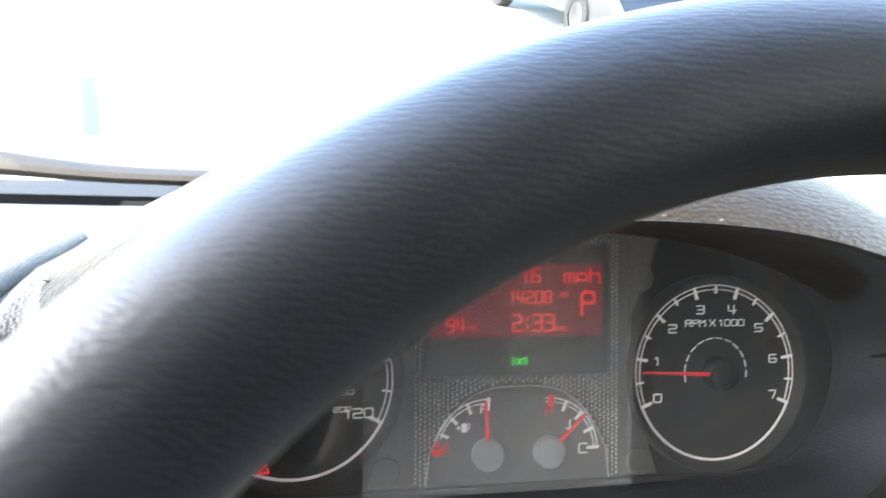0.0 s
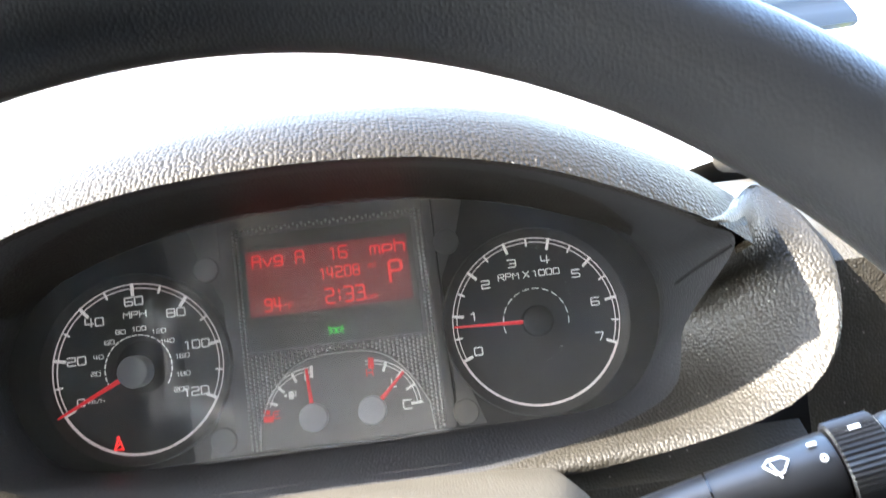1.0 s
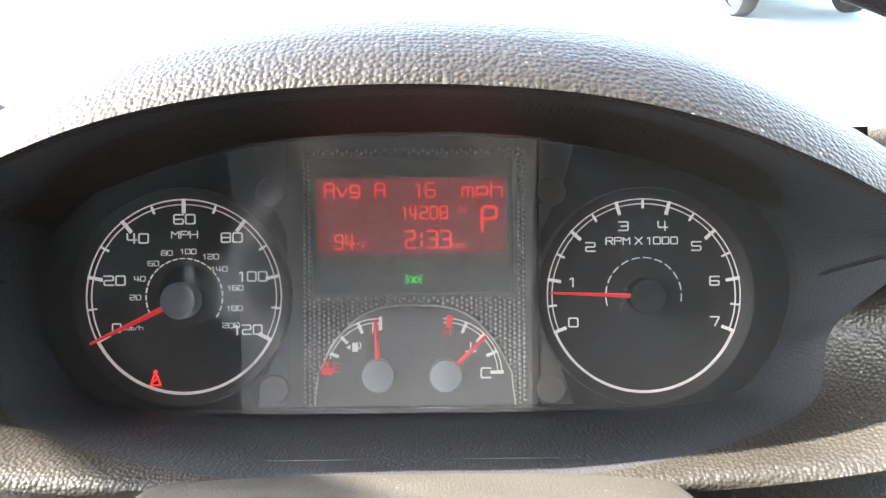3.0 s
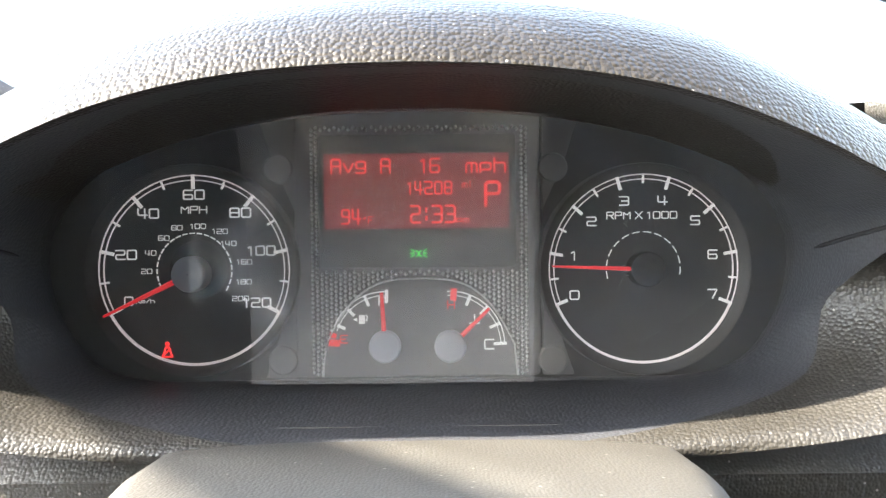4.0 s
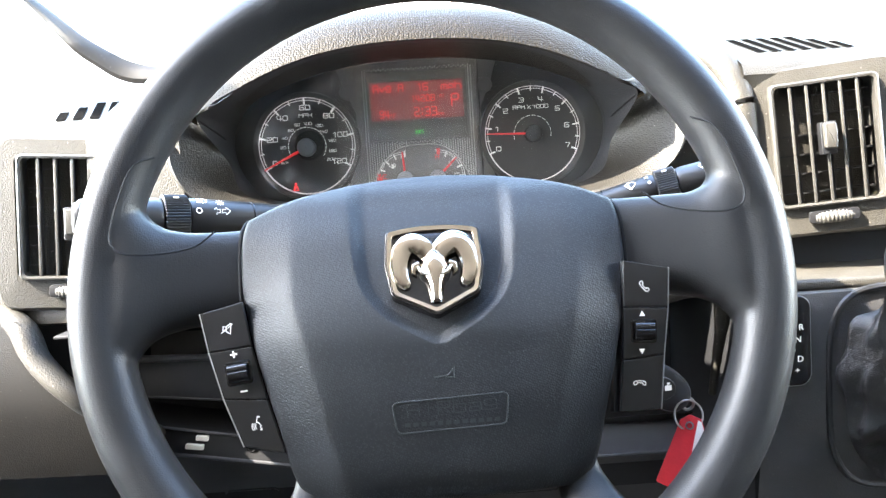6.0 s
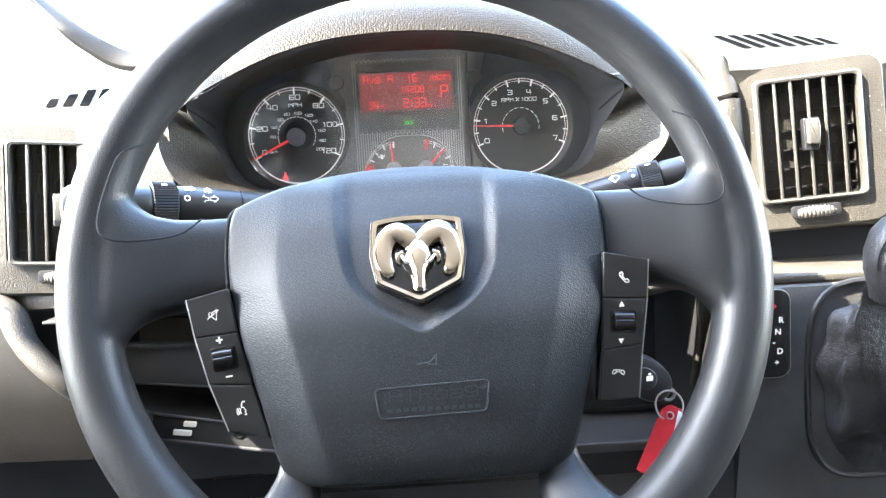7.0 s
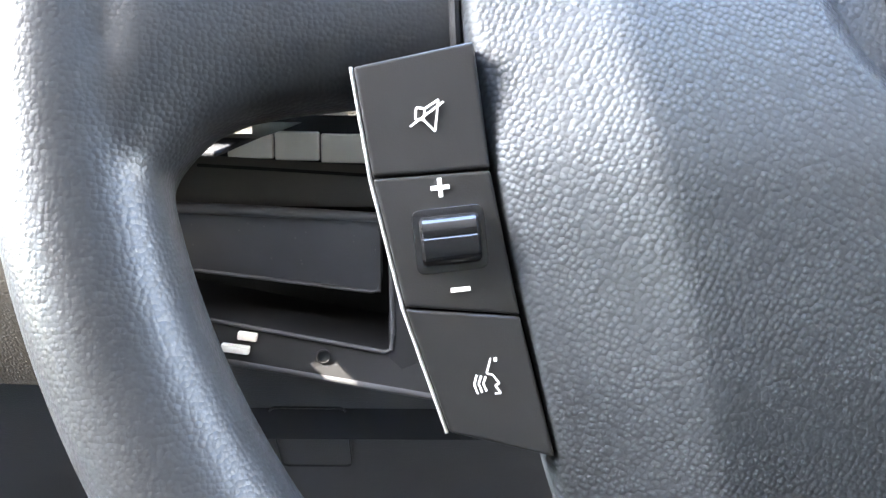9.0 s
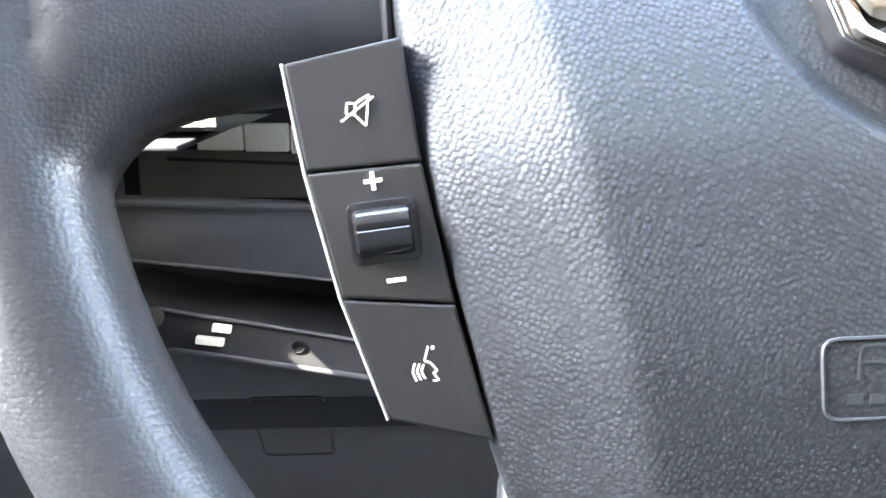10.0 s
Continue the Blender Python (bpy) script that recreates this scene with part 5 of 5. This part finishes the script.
# ---- air vents ----
def air_vent(at_, roll, yaw, w, h, label, slats=6, knob_z=0.0, swing=0.0):
    v = thing("air_vent", (at_[0], at_[1], at_[2] - h / 2), label=label, category="air vent", group="dashboard air vents")
    m = Matrix.Translation(at_) @ Matrix.Rotation(radians(yaw), 4, "Z") @ Matrix.Rotation(radians(roll), 4, "Y")
    o = rounded(-w / 2, -h / 2, w / 2, h / 2, 0.004, 3)
    rings = []
    for grow, y in ((0.0035, 0.004), (0.0030, -0.0010), (0.0018, -0.0018), (0.0, -0.0012), (-0.0004, 0.010), (-0.0004, 0.03)):
        rings.append([m @ Vector((x + math.copysign(grow, x), y, z + math.copysign(grow, z))) for x, z in o])
    part("rim", loft(rings), SILVER, v, "thin satin silver rim of the vent")
    part("duct", turned(box(-w / 2 - 0.002, 0.028, -h / 2 - 0.002, w / 2 + 0.002, 0.031, h / 2 + 0.002), m), TRAY_DARK, v, "black duct behind the slats", smooth=False)
    for k in range(1, slats):
        x = -w / 2 + w * k / slats
        slat = part("slat", turned(box(-0.0009, 0.0010, -h / 2, 0.0009, 0.009, h / 2, 0.0004), m @ Matrix.Translation((x, 0, 0)) @ Matrix.Rotation(radians(swing), 4, "Z")), SMOOTH_BLACK, v, "black upright vane with a silver edge")
        part("slat_edge", turned(box(x - 0.0011, -0.0004, -h / 2, x + 0.0011, 0.0012, h / 2, 0.0004), m), SILVER, slat, "satin silver edge")
    for k in range(6):
        z = -h / 2 + h * (k + 0.5) / 6
        part("cross_blade", turned(box(-w / 2, 0.013, z - 0.0006, w / 2, 0.024, z + 0.0006), m), SMOOTH_BLACK if swing else SILVER, v, "thin level blade behind the vanes", smooth=False)
    part("vane_knob", turned(merge(prism(soften([(-0.0045, knob_z - 0.009), (0.0045, knob_z - 0.010), (0.0055, knob_z + 0.004), (0.0045, knob_z + 0.011), (-0.0045, knob_z + 0.011)], 0.0015, 3), -0.004, -0.0095, 0.0015)), m), SILVER, v, "satin silver vane knob")
    part("knob_foot", turned(prism(soften([(-0.0060, knob_z - 0.014), (0.0050, knob_z - 0.014), (0.0060, knob_z + 0.012), (-0.0060, knob_z + 0.012)], 0.0015, 3), 0.004, -0.0045, 0.0008), m), SMOOTH_BLACK, v, "black foot of the vane knob")
    zz = -h / 2 - 0.0135
    part("thumbwheel_slot", turned(prism(soften([(-0.019, zz - 0.003), (0.019, zz - 0.003), (0.019, zz + 0.0065), (-0.019, zz + 0.0065)], 0.003, 3), 0.002, -0.0012, 0.0004), m), DEEP_BLACK, v, "dark slot of the thumbwheel")
    rings = []
    for x in np.linspace(-0.0165, 0.0165, 45):
        r = 0.0062 + (0.0006 if int((x + 0.0165) / 0.0015) % 2 else 0.0)
        bow = 0.004 * (x / 0.0165) ** 2
        rings.append([m @ Vector((x, bow - r * 0.7 * math.cos(a), zz + 0.001 + r * 0.75 * math.sin(a))) for a in np.linspace(-1.4, 1.4, 7)])
    part("thumbwheel", loft(rings, False), VENT_SLAT, v, "ribbed pale thumbwheel", smooth=False)
    return v


air_vent((0.3235, -0.0900, -0.0255), -4.0, -11.0, 0.0755, 0.0945, "tall centre air vent with silver-edged slats in sunlight", 6, 0.004, -30.0)
air_vent((-0.2770, -0.084, -0.0475), 4.0, 9.0, 0.0745, 0.0920, "tall air vent with silver-edged slats beside the door", 6, -0.004)
# raised surrounds of the vents
for at_, roll, yaw in (((0.3270, -0.0830, -0.0220), -4.0, -11.0), ((-0.2800, -0.078, -0.0440), 4.0, 9.0)):
    m = Matrix.Translation(at_) @ Matrix.Rotation(radians(yaw), 4, "Z") @ Matrix.Rotation(radians(roll), 4, "Y")
    outer = rounded(-0.0560, -0.0780, 0.0580, 0.0600, 0.014, 6)
    hole = rounded(-0.0405, -0.0510, 0.0375, 0.0445, 0.005, 6)
    rings = [[m @ Vector((x, 0.03, z)) for x, z in outer], [m @ Vector((x, 0.004, z)) for x, z in outer], [m @ Vector((x * 0.985, -0.001, z * 0.985)) for x, z in outer], [m @ Vector((x * 0.96, -0.003, z * 0.96)) for x, z in outer],
             [m @ Vector((x, -0.004, z)) for x, z in hole], [m @ Vector((x, 0.02, z)) for x, z in hole]]
    part("vent_surround", loft(rings), DASH_GRAIN, dashboard, "raised sun-bleached surround of the vent")
# slots of the demisters on the top
for x0, y0, z0 in ((0.2860, -0.045, 0.0535), (-0.3035, -0.045, 0.0315)):
    for k in range(7):
        x = x0 + 0.0130 * k
        taper = 1 - 0.5 * max(0, k - 4) / 2 if x0 > 0 else 1 - 0.5 * max(0, 2 - k) / 2
        bm = loft([[(x + lean, y0 + 0.045 * taper * f, z0 + 0.0190 * taper * f + 0.0008), (x + 0.0082 + lean, y0 + 0.045 * taper * f, z0 + 0.0190 * taper * f + 0.0008)] for f, lean in ((0, 0.004 * taper), (1, -0.006 * taper))], False)
        part("demister_slot", bm, SLOT_BLACK, dashboard, "dark demister slot", smooth=False)

# ---- lower dashboard, to the left of the column ----
part("lower_trim", tube(catmull([(-0.345, -0.080, -0.120), (-0.322, -0.092, -0.132), (-0.309, -0.098, -0.157), (-0.286, -0.100, -0.184), (-0.268, -0.088, -0.206), (-0.258, -0.060, -0.226), (-0.256, -0.02, -0.245)], 50), 0.0115, 14, flat=0.75), DASH_GRAIN, dashboard, "rounded lower edge of the fascia")
part("lower_panel", loft([[(x, y, z) for y, z in ((0.000, -0.268), (0.026, -0.285), (0.05, -0.32), (0.10, -0.40), (0.20, -0.52))] for x in np.linspace(-0.62, 0.24, 20)], False), LOWER_DASH, dashboard, "dark lower panel over the driver's knees")
part("side_panel", loft([[(-0.62 + f * 0.30, -0.07 - 0.03 * f, -0.125), (-0.62 + f * 0.318, -0.075 - 0.03 * f, -0.17), (-0.62 + f * 0.36, -0.07 - 0.03 * f, -0.21), (-0.62 + f * 0.40, -0.05 - 0.03 * f, -0.26)] for f in np.linspace(0, 1, 12)], False), SIDE_BROWN, dashboard, "dark brown panel under the side vent")
# storage tray in the gap
tray = thing("storage_tray", (-0.18, 0.0, -0.29), label="dark open storage tray in the lower dashboard, behind a flap", category="tray")
# near-white base stands in for sun on these panels, which sit in shade
for xa, xb in ((-0.2290, -0.2020), (-0.2010, -0.1748), (-0.1738, -0.1300)):
    part("sun_pale_panel", turned(box(xa, 0.018, -0.0085, xb, 0.024, 0.0085, 0.0012), Matrix.Translation((0, 0, -0.1462 + 0.03 * (-0.229 - (xa + xb) / 2)))), PALE_PLASTIC, tray)
part("upper_wall", loft([[(x, 0.016, -0.1525 - 0.05 * (x + 0.255)), (x, 0.012, -0.158 - 0.05 * (x + 0.255)), (x, 0.010, -0.182)] for x in np.linspace(-0.262, -0.120, 8)], False), VENT_SLAT, tray, "brown-grey wall under the pale panel")
part("wall_groove", tube([(-0.245, 0.0118, -0.1585), (-0.20, 0.0118, -0.1605), (-0.14, 0.0118, -0.1635)], 0.0011, 6), DEEP_BLACK, tray, "dark groove")
part("flap_lip", tube([(-0.262, -0.024, -0.1765), (-0.20, -0.025, -0.1785), (-0.132, -0.024, -0.1815)], [0.0042, 0.0040, 0.0034], 12, flat=0.8), TRAY_DARK, tray, "rounded lip of the flap")
rings = []
for f in np.linspace(0, 1, 7):
    rings.append([(x, -0.020 + 0.010 * f * f, z0 + (z1 - z0) * f) for x, z0, z1 in [(-0.275 + 0.1385 * k / 16, -0.180 - 0.0035 * k / 16, -0.2125 - 0.0165 * k / 16) for k in range(17)]])
part("front_flap", loft(rings, False), TRAY_DARK, tray, "dark smooth flap of the tray")
part("flap_edge", tube([(-0.275, -0.0104, -0.2125), (-0.20, -0.0104, -0.2212), (-0.142, -0.0104, -0.2282), (-0.1375, -0.0104, -0.2268), (-0.1365, -0.014, -0.215), (-0.1365, -0.020, -0.186)], 0.0012, 8), TRAY_DARK, tray, "rounded edge of the flap")
# tray back, floor and end: inner shade put into a near-black base
part("tray_back", loft([[(x, 0.035, -0.18), (x, 0.040, -0.275)] for x in np.linspace(-0.28, -0.12, 5)], False), DEEP_BLACK, tray, "back of the tray, its shade put into the black colour")
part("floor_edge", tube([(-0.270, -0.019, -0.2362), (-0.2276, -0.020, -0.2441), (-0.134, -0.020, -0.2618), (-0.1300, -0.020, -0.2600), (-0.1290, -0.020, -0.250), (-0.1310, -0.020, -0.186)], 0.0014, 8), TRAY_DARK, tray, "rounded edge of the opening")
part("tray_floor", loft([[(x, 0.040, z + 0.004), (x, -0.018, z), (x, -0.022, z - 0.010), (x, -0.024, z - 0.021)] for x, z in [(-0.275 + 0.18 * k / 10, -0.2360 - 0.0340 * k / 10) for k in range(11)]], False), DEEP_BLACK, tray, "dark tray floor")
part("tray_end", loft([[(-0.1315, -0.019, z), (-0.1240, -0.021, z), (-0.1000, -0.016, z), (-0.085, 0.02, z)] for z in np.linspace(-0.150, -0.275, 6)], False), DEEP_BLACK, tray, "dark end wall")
part("lower_rail", tube([(-0.280, -0.021, -0.2570), (-0.2204, -0.022, -0.2676), (-0.1094, -0.022, -0.2875), (-0.02, -0.020, -0.300)], 0.0026, 10), TRAY_DARK, tray, "rounded black rail below the tray")
for x, y, z, w in ((-0.2125, -0.022, -0.2525, 0.0055), (-0.2190, -0.025, -0.2590, 0.0080)):
    part("catch", turned(prism(soften([(-w, -0.0022), (w, -0.0022), (w, 0.0022), (-w, 0.0022)], 0.0009, 3), 0.003, -0.001, 0.0005), Matrix.Translation((x, y, z)) @ Matrix.Rotation(radians(8), 4, "Y")), PALE_PLASTIC, tray, "small pale catch")
part("socket", lathe([(0.0045, 0.0), (0.0045, 0.0010), (0.0036, 0.0014), (0.0032, -0.004)], (-0.1690, -0.022, -0.2640), sides=20), DEEP_BLACK, tray, "small black socket")
# black sheet in place of the shaded depth
part("shade_sheet", box(-0.290, 0.06, -0.36, 0.24, 0.066, -0.115), DEEP_BLACK, tray, "black sheet standing in for the shaded depth behind the tray", smooth=False)
# fuse flap in the knee panel below
part("knee_flap", tube([(x, 0.049 - 0.625 * (z + 0.32), z) for x, z in rounded(-0.220, -0.405, -0.166, -0.335, 0.005, 4)], 0.0009, 6, True, hint=(0, 1, 0)), SMOOTH_BLACK, tray, "fine outline of a flap")
part("knee_clip", prism(soften([(-0.1950, -0.3630), (-0.1850, -0.3630), (-0.1850, -0.3600), (-0.1950, -0.3600)], 0.001, 2), 0.078, 0.070, 0.0006), VENT_SLAT, tray, "small clip")

# ---- ignition key ----
fob = thing("key_fob", (0.172, -0.13, -0.21), label="black oval key fob in the ignition with a lock symbol", category="key fob")
rings = []
FM = Matrix.Translation((0.1690, -0.135, -0.2020)) @ Matrix.Rotation(radians(-52), 4, "Y") @ Matrix.Rotation(radians(8), 4, "X")
ell = [(0.0155 * math.copysign(abs(math.cos(a)) ** 0.9, math.cos(a)), 0.024 * math.copysign(abs(math.sin(a)) ** 0.9, math.sin(a))) for a in [2 * math.pi * k / 40 for k in range(40)]]
for f, y in ((0.80, 0.0065), (0.95, 0.005), (1.0, 0.001), (0.98, -0.003), (0.90, -0.0055), (0.70, -0.0068)):
    rings.append([FM @ Vector((x * f, y, z * f)) for x, z in ell])
part("shell", loft(rings, True, (True, True)), SMOOTH_BLACK, fob, "satin black fob shell")
part("fob_button", turned(prism([(x * 0.52, z * 0.40 + 0.003) for x, z in ell], -0.004, -0.0080, 0.0008), FM), BUTTON_BLACK, fob, "oval rubber key")
part("symbol", turned(merge(prism(rounded(-0.0030, -0.0010, 0.0022, 0.0030, 0.0005), -0.0079, -0.0083), prism(rounded(-0.0014, 0.0036, 0.0008, 0.0052, 0.0004), -0.0079, -0.0083)), FM @ Matrix.Rotation(radians(52), 4, "Y") @ Matrix.Translation((0.001, 0, 0.001))), PRINT, fob, "white lock symbol", smooth=False)
part("loop", turned(tube([(0.0045 * math.cos(2 * math.pi * k / 24), 0, -0.0255 + 0.0045 * math.sin(2 * math.pi * k / 24)) for k in range(24)], 0.0012, 8, True, hint=(0, 1, 0)), FM), SATIN_METAL, fob, "small metal loop")
solo("key_ring", tube([(0.1840 + 0.0105 * math.cos(2 * math.pi * k / 40), -0.146 + 0.003 * math.sin(2 * math.pi * k / 40), -0.2215 + 0.0105 * math.sin(2 * math.pi * k / 40)) for k in range(40)], 0.0008, 8, True, hint=(0, 1, 0)), SATIN_METAL, (0.184, -0.146, -0.23), label="thin steel split ring on the fob", category="key ring")
tag = thing("key_tag", (0.170, -0.15, -0.275), label="worn red key tag with a white edge, hanging from the ring", category="key tag")
TM = Matrix.Translation((0.1765, -0.150, -0.2430)) @ Matrix.Rotation(radians(24), 4, "Y") @ Matrix.Rotation(radians(-25), 4, "Z")
part("card", turned(prism(soften([(-0.0075, -0.032), (0.0105, -0.032), (0.0105, 0.018), (0.006, 0.024), (-0.003, 0.024), (-0.0075, 0.018)], 0.0015, 3), 0.0006, -0.0006, 0.0002), TM), TAG_RED, tag, "scuffed red card")
part("edge_strip", turned(prism([(0.0080, 0.000), (0.0104, 0.000), (0.0104, 0.0175), (0.0065, 0.0225), (0.0040, 0.0225)], -0.0004, -0.0009), TM), TAG_PAPER, tag, "white paper edge", smooth=False)
part("eyelet", turned(tube([(0.0025 * math.cos(2 * math.pi * k / 20), -0.001, 0.0165 + 0.0025 * math.sin(2 * math.pi * k / 20)) for k in range(20)], 0.0006, 6, True, hint=(0, 1, 0)), TM), SATIN_METAL, tag)

# ---- centre console and gear lever ----
console = thing("centre_console", (0.36, -0.10, -0.40), label="dark centre console with a pale ledge below the vents", category="console")
# black sheet painted for the shade in the recess
part("recess", box(0.262, -0.035, -0.135, 0.62, -0.028, -0.095), DEEP_BLACK, console, "black sheet standing in for the shade of an open recess", smooth=False)
part("ledge", turned(box(0.2600, -0.125, -0.1385, 0.60, -0.02, -0.1300, 0.003), Matrix()), DASH_GRAIN, console, "pale ledge in the sun")
part("column_side", tube(catmull([(0.150, -0.10, -0.140), (0.183, -0.105, -0.1375), (0.201, -0.105, -0.1345), (0.2185, -0.105, -0.1355), (0.2275, -0.105, -0.1440), (0.2300, -0.10, -0.1600), (0.2310, -0.09, -0.180), (0.2310, -0.07, -0.230)], 40), [0.0068 if i < 26 else 0.0068 - 0.0003 * (i - 26) for i in range(40)], 12), DASH_GRAIN, console, "rounded grained edge of the knee panel")
part("knee_shelf", box(0.100, -0.062, -0.2830, 0.243, 0.02, -0.2790, 0.0015), LOWER_DASH, console, "dark shelf below the key")
part("front", loft([[(x, y, z) for y, z in ((-0.120, -0.1375), (-0.1285, -0.1400), (-0.1300, -0.15), (-0.132, -0.20), (-0.130, -0.26), (-0.115, -0.34), (-0.09, -0.44))] for x in [0.245, 0.252] + list(np.linspace(0.26, 0.62, 12))], False), LOWER_DASH, console, "dark grained console front")
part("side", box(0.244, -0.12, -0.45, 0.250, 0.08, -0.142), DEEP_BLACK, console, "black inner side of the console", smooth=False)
plate = part("shift_plate", prism(rounded(0.2520, -0.2085, 0.2832, -0.1403, 0.009, 6), -0.128, -0.1345, 0.0008), GLOSS_BLACK, console, "black plate with the gear letters")
part("plate_rim", tube([(x, -0.1336, z) for x, z in rounded(0.2520, -0.2085, 0.2832, -0.1403, 0.009, 6)], 0.0006, 6, True, hint=(0, 1, 0)), SATIN_METAL, console, "thin bright rim of the plate")
for word, x, z, mat in (("R", 0.2758, -0.1639, PRINT), ("N", 0.2733, -0.1731, PRINT), ("D", 0.2748, -0.1882, PRINT), ("+", 0.2723, -0.1970, PRINT), ("-", 0.2703, -0.1809, PRINT), ("P", 0.2704, -0.1540, RED_PRINT)):
    part("letter", lettering(word, 0.0066, (x, -0.1349, z), 1.0, bold=0.00003), mat, console, "white gear letter" if mat is PRINT else "red gear letter", smooth=False)
lever = thing("gear_lever", (0.352, -0.13, -0.28), label="gear lever with a creased black leather boot and round knob", category="gear lever")
rings = []
random.seed(4)
bc = Vector((0.358, -0.128, -0.215))
for i in range(44):
    f = i / 43
    c = bc.lerp(Vector((0.352, -0.160, -0.138)), f ** 1.2)
    w = 0.052 * (1 - f) ** 0.8 + 0.017 * f + 0.004 * math.sin(f * 3 * math.pi)
    hgt = 0.075 * (1 - f) ** 0.8 + 0.019 * f
    ring_ = []
    for k in range(96):
        a = 2 * math.pi * k / 96
        fold = 1 + 0.085 * (1 - f) * math.sin(5 * a + 4 * f) + 0.05 * math.sin(9 * a - 11 * f) * (1 - f) + 0.045 * math.sin(19 * f + 2 * a) + 0.02 * math.sin(13 * a + 5 * f) - 0.09 * abs(math.sin(3.5 * a + 5 * f + 0.7 * math.sin(9 * f))) ** 0.7 * (1 - 0.7 * f)
        ring_.append(c + Vector((w * fold * math.cos(a), -0.012 * math.sin(math.pi * f), hgt * fold * math.sin(a))))
    rings.append(ring_)
part("boot", loft(rings, True, (True, True)), LEATHER, lever, "creased black leather boot")
part("boot_frame", tube([(0.352 + 0.054 * math.copysign(abs(math.cos(a)) ** 0.6, math.cos(a)), -0.131, -0.215 + 0.078 * math.copysign(abs(math.sin(a)) ** 0.6, math.sin(a))) for a in [2 * math.pi * k / 60 for k in range(60)]], 0.0026, 8, True, hint=(0, 1, 0)), SMOOTH_BLACK, lever, "black frame of the boot")
for s in (-0.004, 0.004):
    part("stitching", tube([(0.350 + s, -0.150 - 0.028 * math.sin(f * 1.4), -0.268 + 0.115 * f) for f in np.linspace(0, 0.8, 24)], 0.0006, 5), SMOOTH_BLACK, lever, "seam of dark stitches")
kc = Vector((0.344, -0.168, -0.136))
kd = Vector((0.10, -0.25, 0.95)).normalized()
part("knob", lathe([(0.015, -0.012), (0.018, -0.004), (0.0235, 0.008), (0.0265, 0.022), (0.0255, 0.036), (0.0205, 0.046), (0.011, 0.051), (0.0005, 0.052)], kc, axis=kd, sides=40), LEATHER, lever, "leather-covered gear knob")
part("knob_seam", tube([kc + kd * (0.010 + 0.038 * f) + Vector((-0.0255 * math.sin(1.2 + 1.2 * f), -0.012, 0.004)) for f in np.linspace(0, 1, 16)], 0.0007, 6), SMOOTH_BLACK, lever)

# ---- paper on the top of the dashboard ----
card = thing("paper_sheet", (-0.25, 0.10, 0.125), label="white printed sheet with a teal border lying on the dashboard", category="paper sheet")
PM = Matrix.Translation((-0.195, 0.075, 0.1165)) @ Matrix.Rotation(radians(27), 4, "X") @ Matrix.Rotation(radians(13), 4, "Z")
part("sheet", turned(box(-0.085, 0.0, 0.0, 0.0, 0.12, 0.0006), PM), PAPER, card, smooth=False)
part("border", turned(box(-0.010, 0.0, 0.0008, -0.002, 0.115, 0.0010), PM), TEAL, card, "teal border stripe", smooth=False)
part("border", turned(box(-0.085, 0.001, 0.0008, -0.010, 0.0035, 0.0010), PM), TEAL, card, "thin teal border line", smooth=False)
part("printed_bar", turned(box(-0.085, 0.045, 0.0008, -0.058, 0.050, 0.0010), PM), TEAL, card, "teal printed bar", smooth=False)


# ---- parked car ahead ----
def parked_car(at_, heading, label):
    c = thing("parked_car", (0, 0, 0), Matrix.Translation(at_) @ Matrix.Rotation(radians(heading), 4, "Z"), label, "car", "parked cars")
    side = [(-2.25, 0.35), (-2.28, 0.75), (-2.1, 0.95), (-1.2, 1.02), (-0.55, 1.5), (0.9, 1.55), (1.7, 1.08), (2.2, 0.98), (2.28, 0.6), (2.2, 0.35)]
    rings = []
    for x, k in ((-0.88, 0.93), (-0.84, 1.0), (0.84, 1.0), (0.88, 0.93)):
        rings.append([(x * (1 - 0.16 * max(0.0, p.y - 1.0) / 0.5), p.x * k, 0.35 + (p.y - 0.35) * k) for p in catmull(side, 60, True)])
    part("body", loft(rings, True, (True, True)), CAR_PAINT, c, "dark painted body")
    for x in (-0.80, 0.80):
        for y in (-1.4, 1.4):
            w = part("wheel", lathe([(0.20, -0.11), (0.31, -0.11), (0.33, -0.08), (0.33, 0.08), (0.31, 0.11), (0.20, 0.11)], (x, y, 0.33), axis=(1, 0, 0), sides=28), TYRE, c, "black tyre")
            part("rim", lathe([(0.005, 0.08), (0.19, 0.10), (0.205, 0.09), (0.205, -0.09), (0.19, -0.10), (0.005, -0.08)], (x, y, 0.33), axis=(1, 0, 0), sides=20), CAR_PAINT, w, "dark wheel rim")
    for x in (-0.62, 0.62):
        part("tail_lamp", box(x - 0.2, -2.27, 0.72, x + 0.2, -2.19, 0.86, 0.03), RED_PRINT, c, "red tail lamp")
        part("side_glass", box(x * 1.22 - 0.012, -0.75, 1.08, x * 1.22 + 0.012, 1.2, 1.40, 0.01), GLOSS_BLACK, c, "dark side glass")
    part("rear_glass", turned(box(-0.62, -0.25, -0.01, 0.62, 0.25, 0.01, 0.008), Matrix.Translation((0, -0.90, 1.27)) @ Matrix.Rotation(radians(37), 4, "X")), GLOSS_BLACK, c, "dark rear glass")
    return c


parked_car((4.6, 11.5, 0), 8, "dark parked car with red tail lamps")
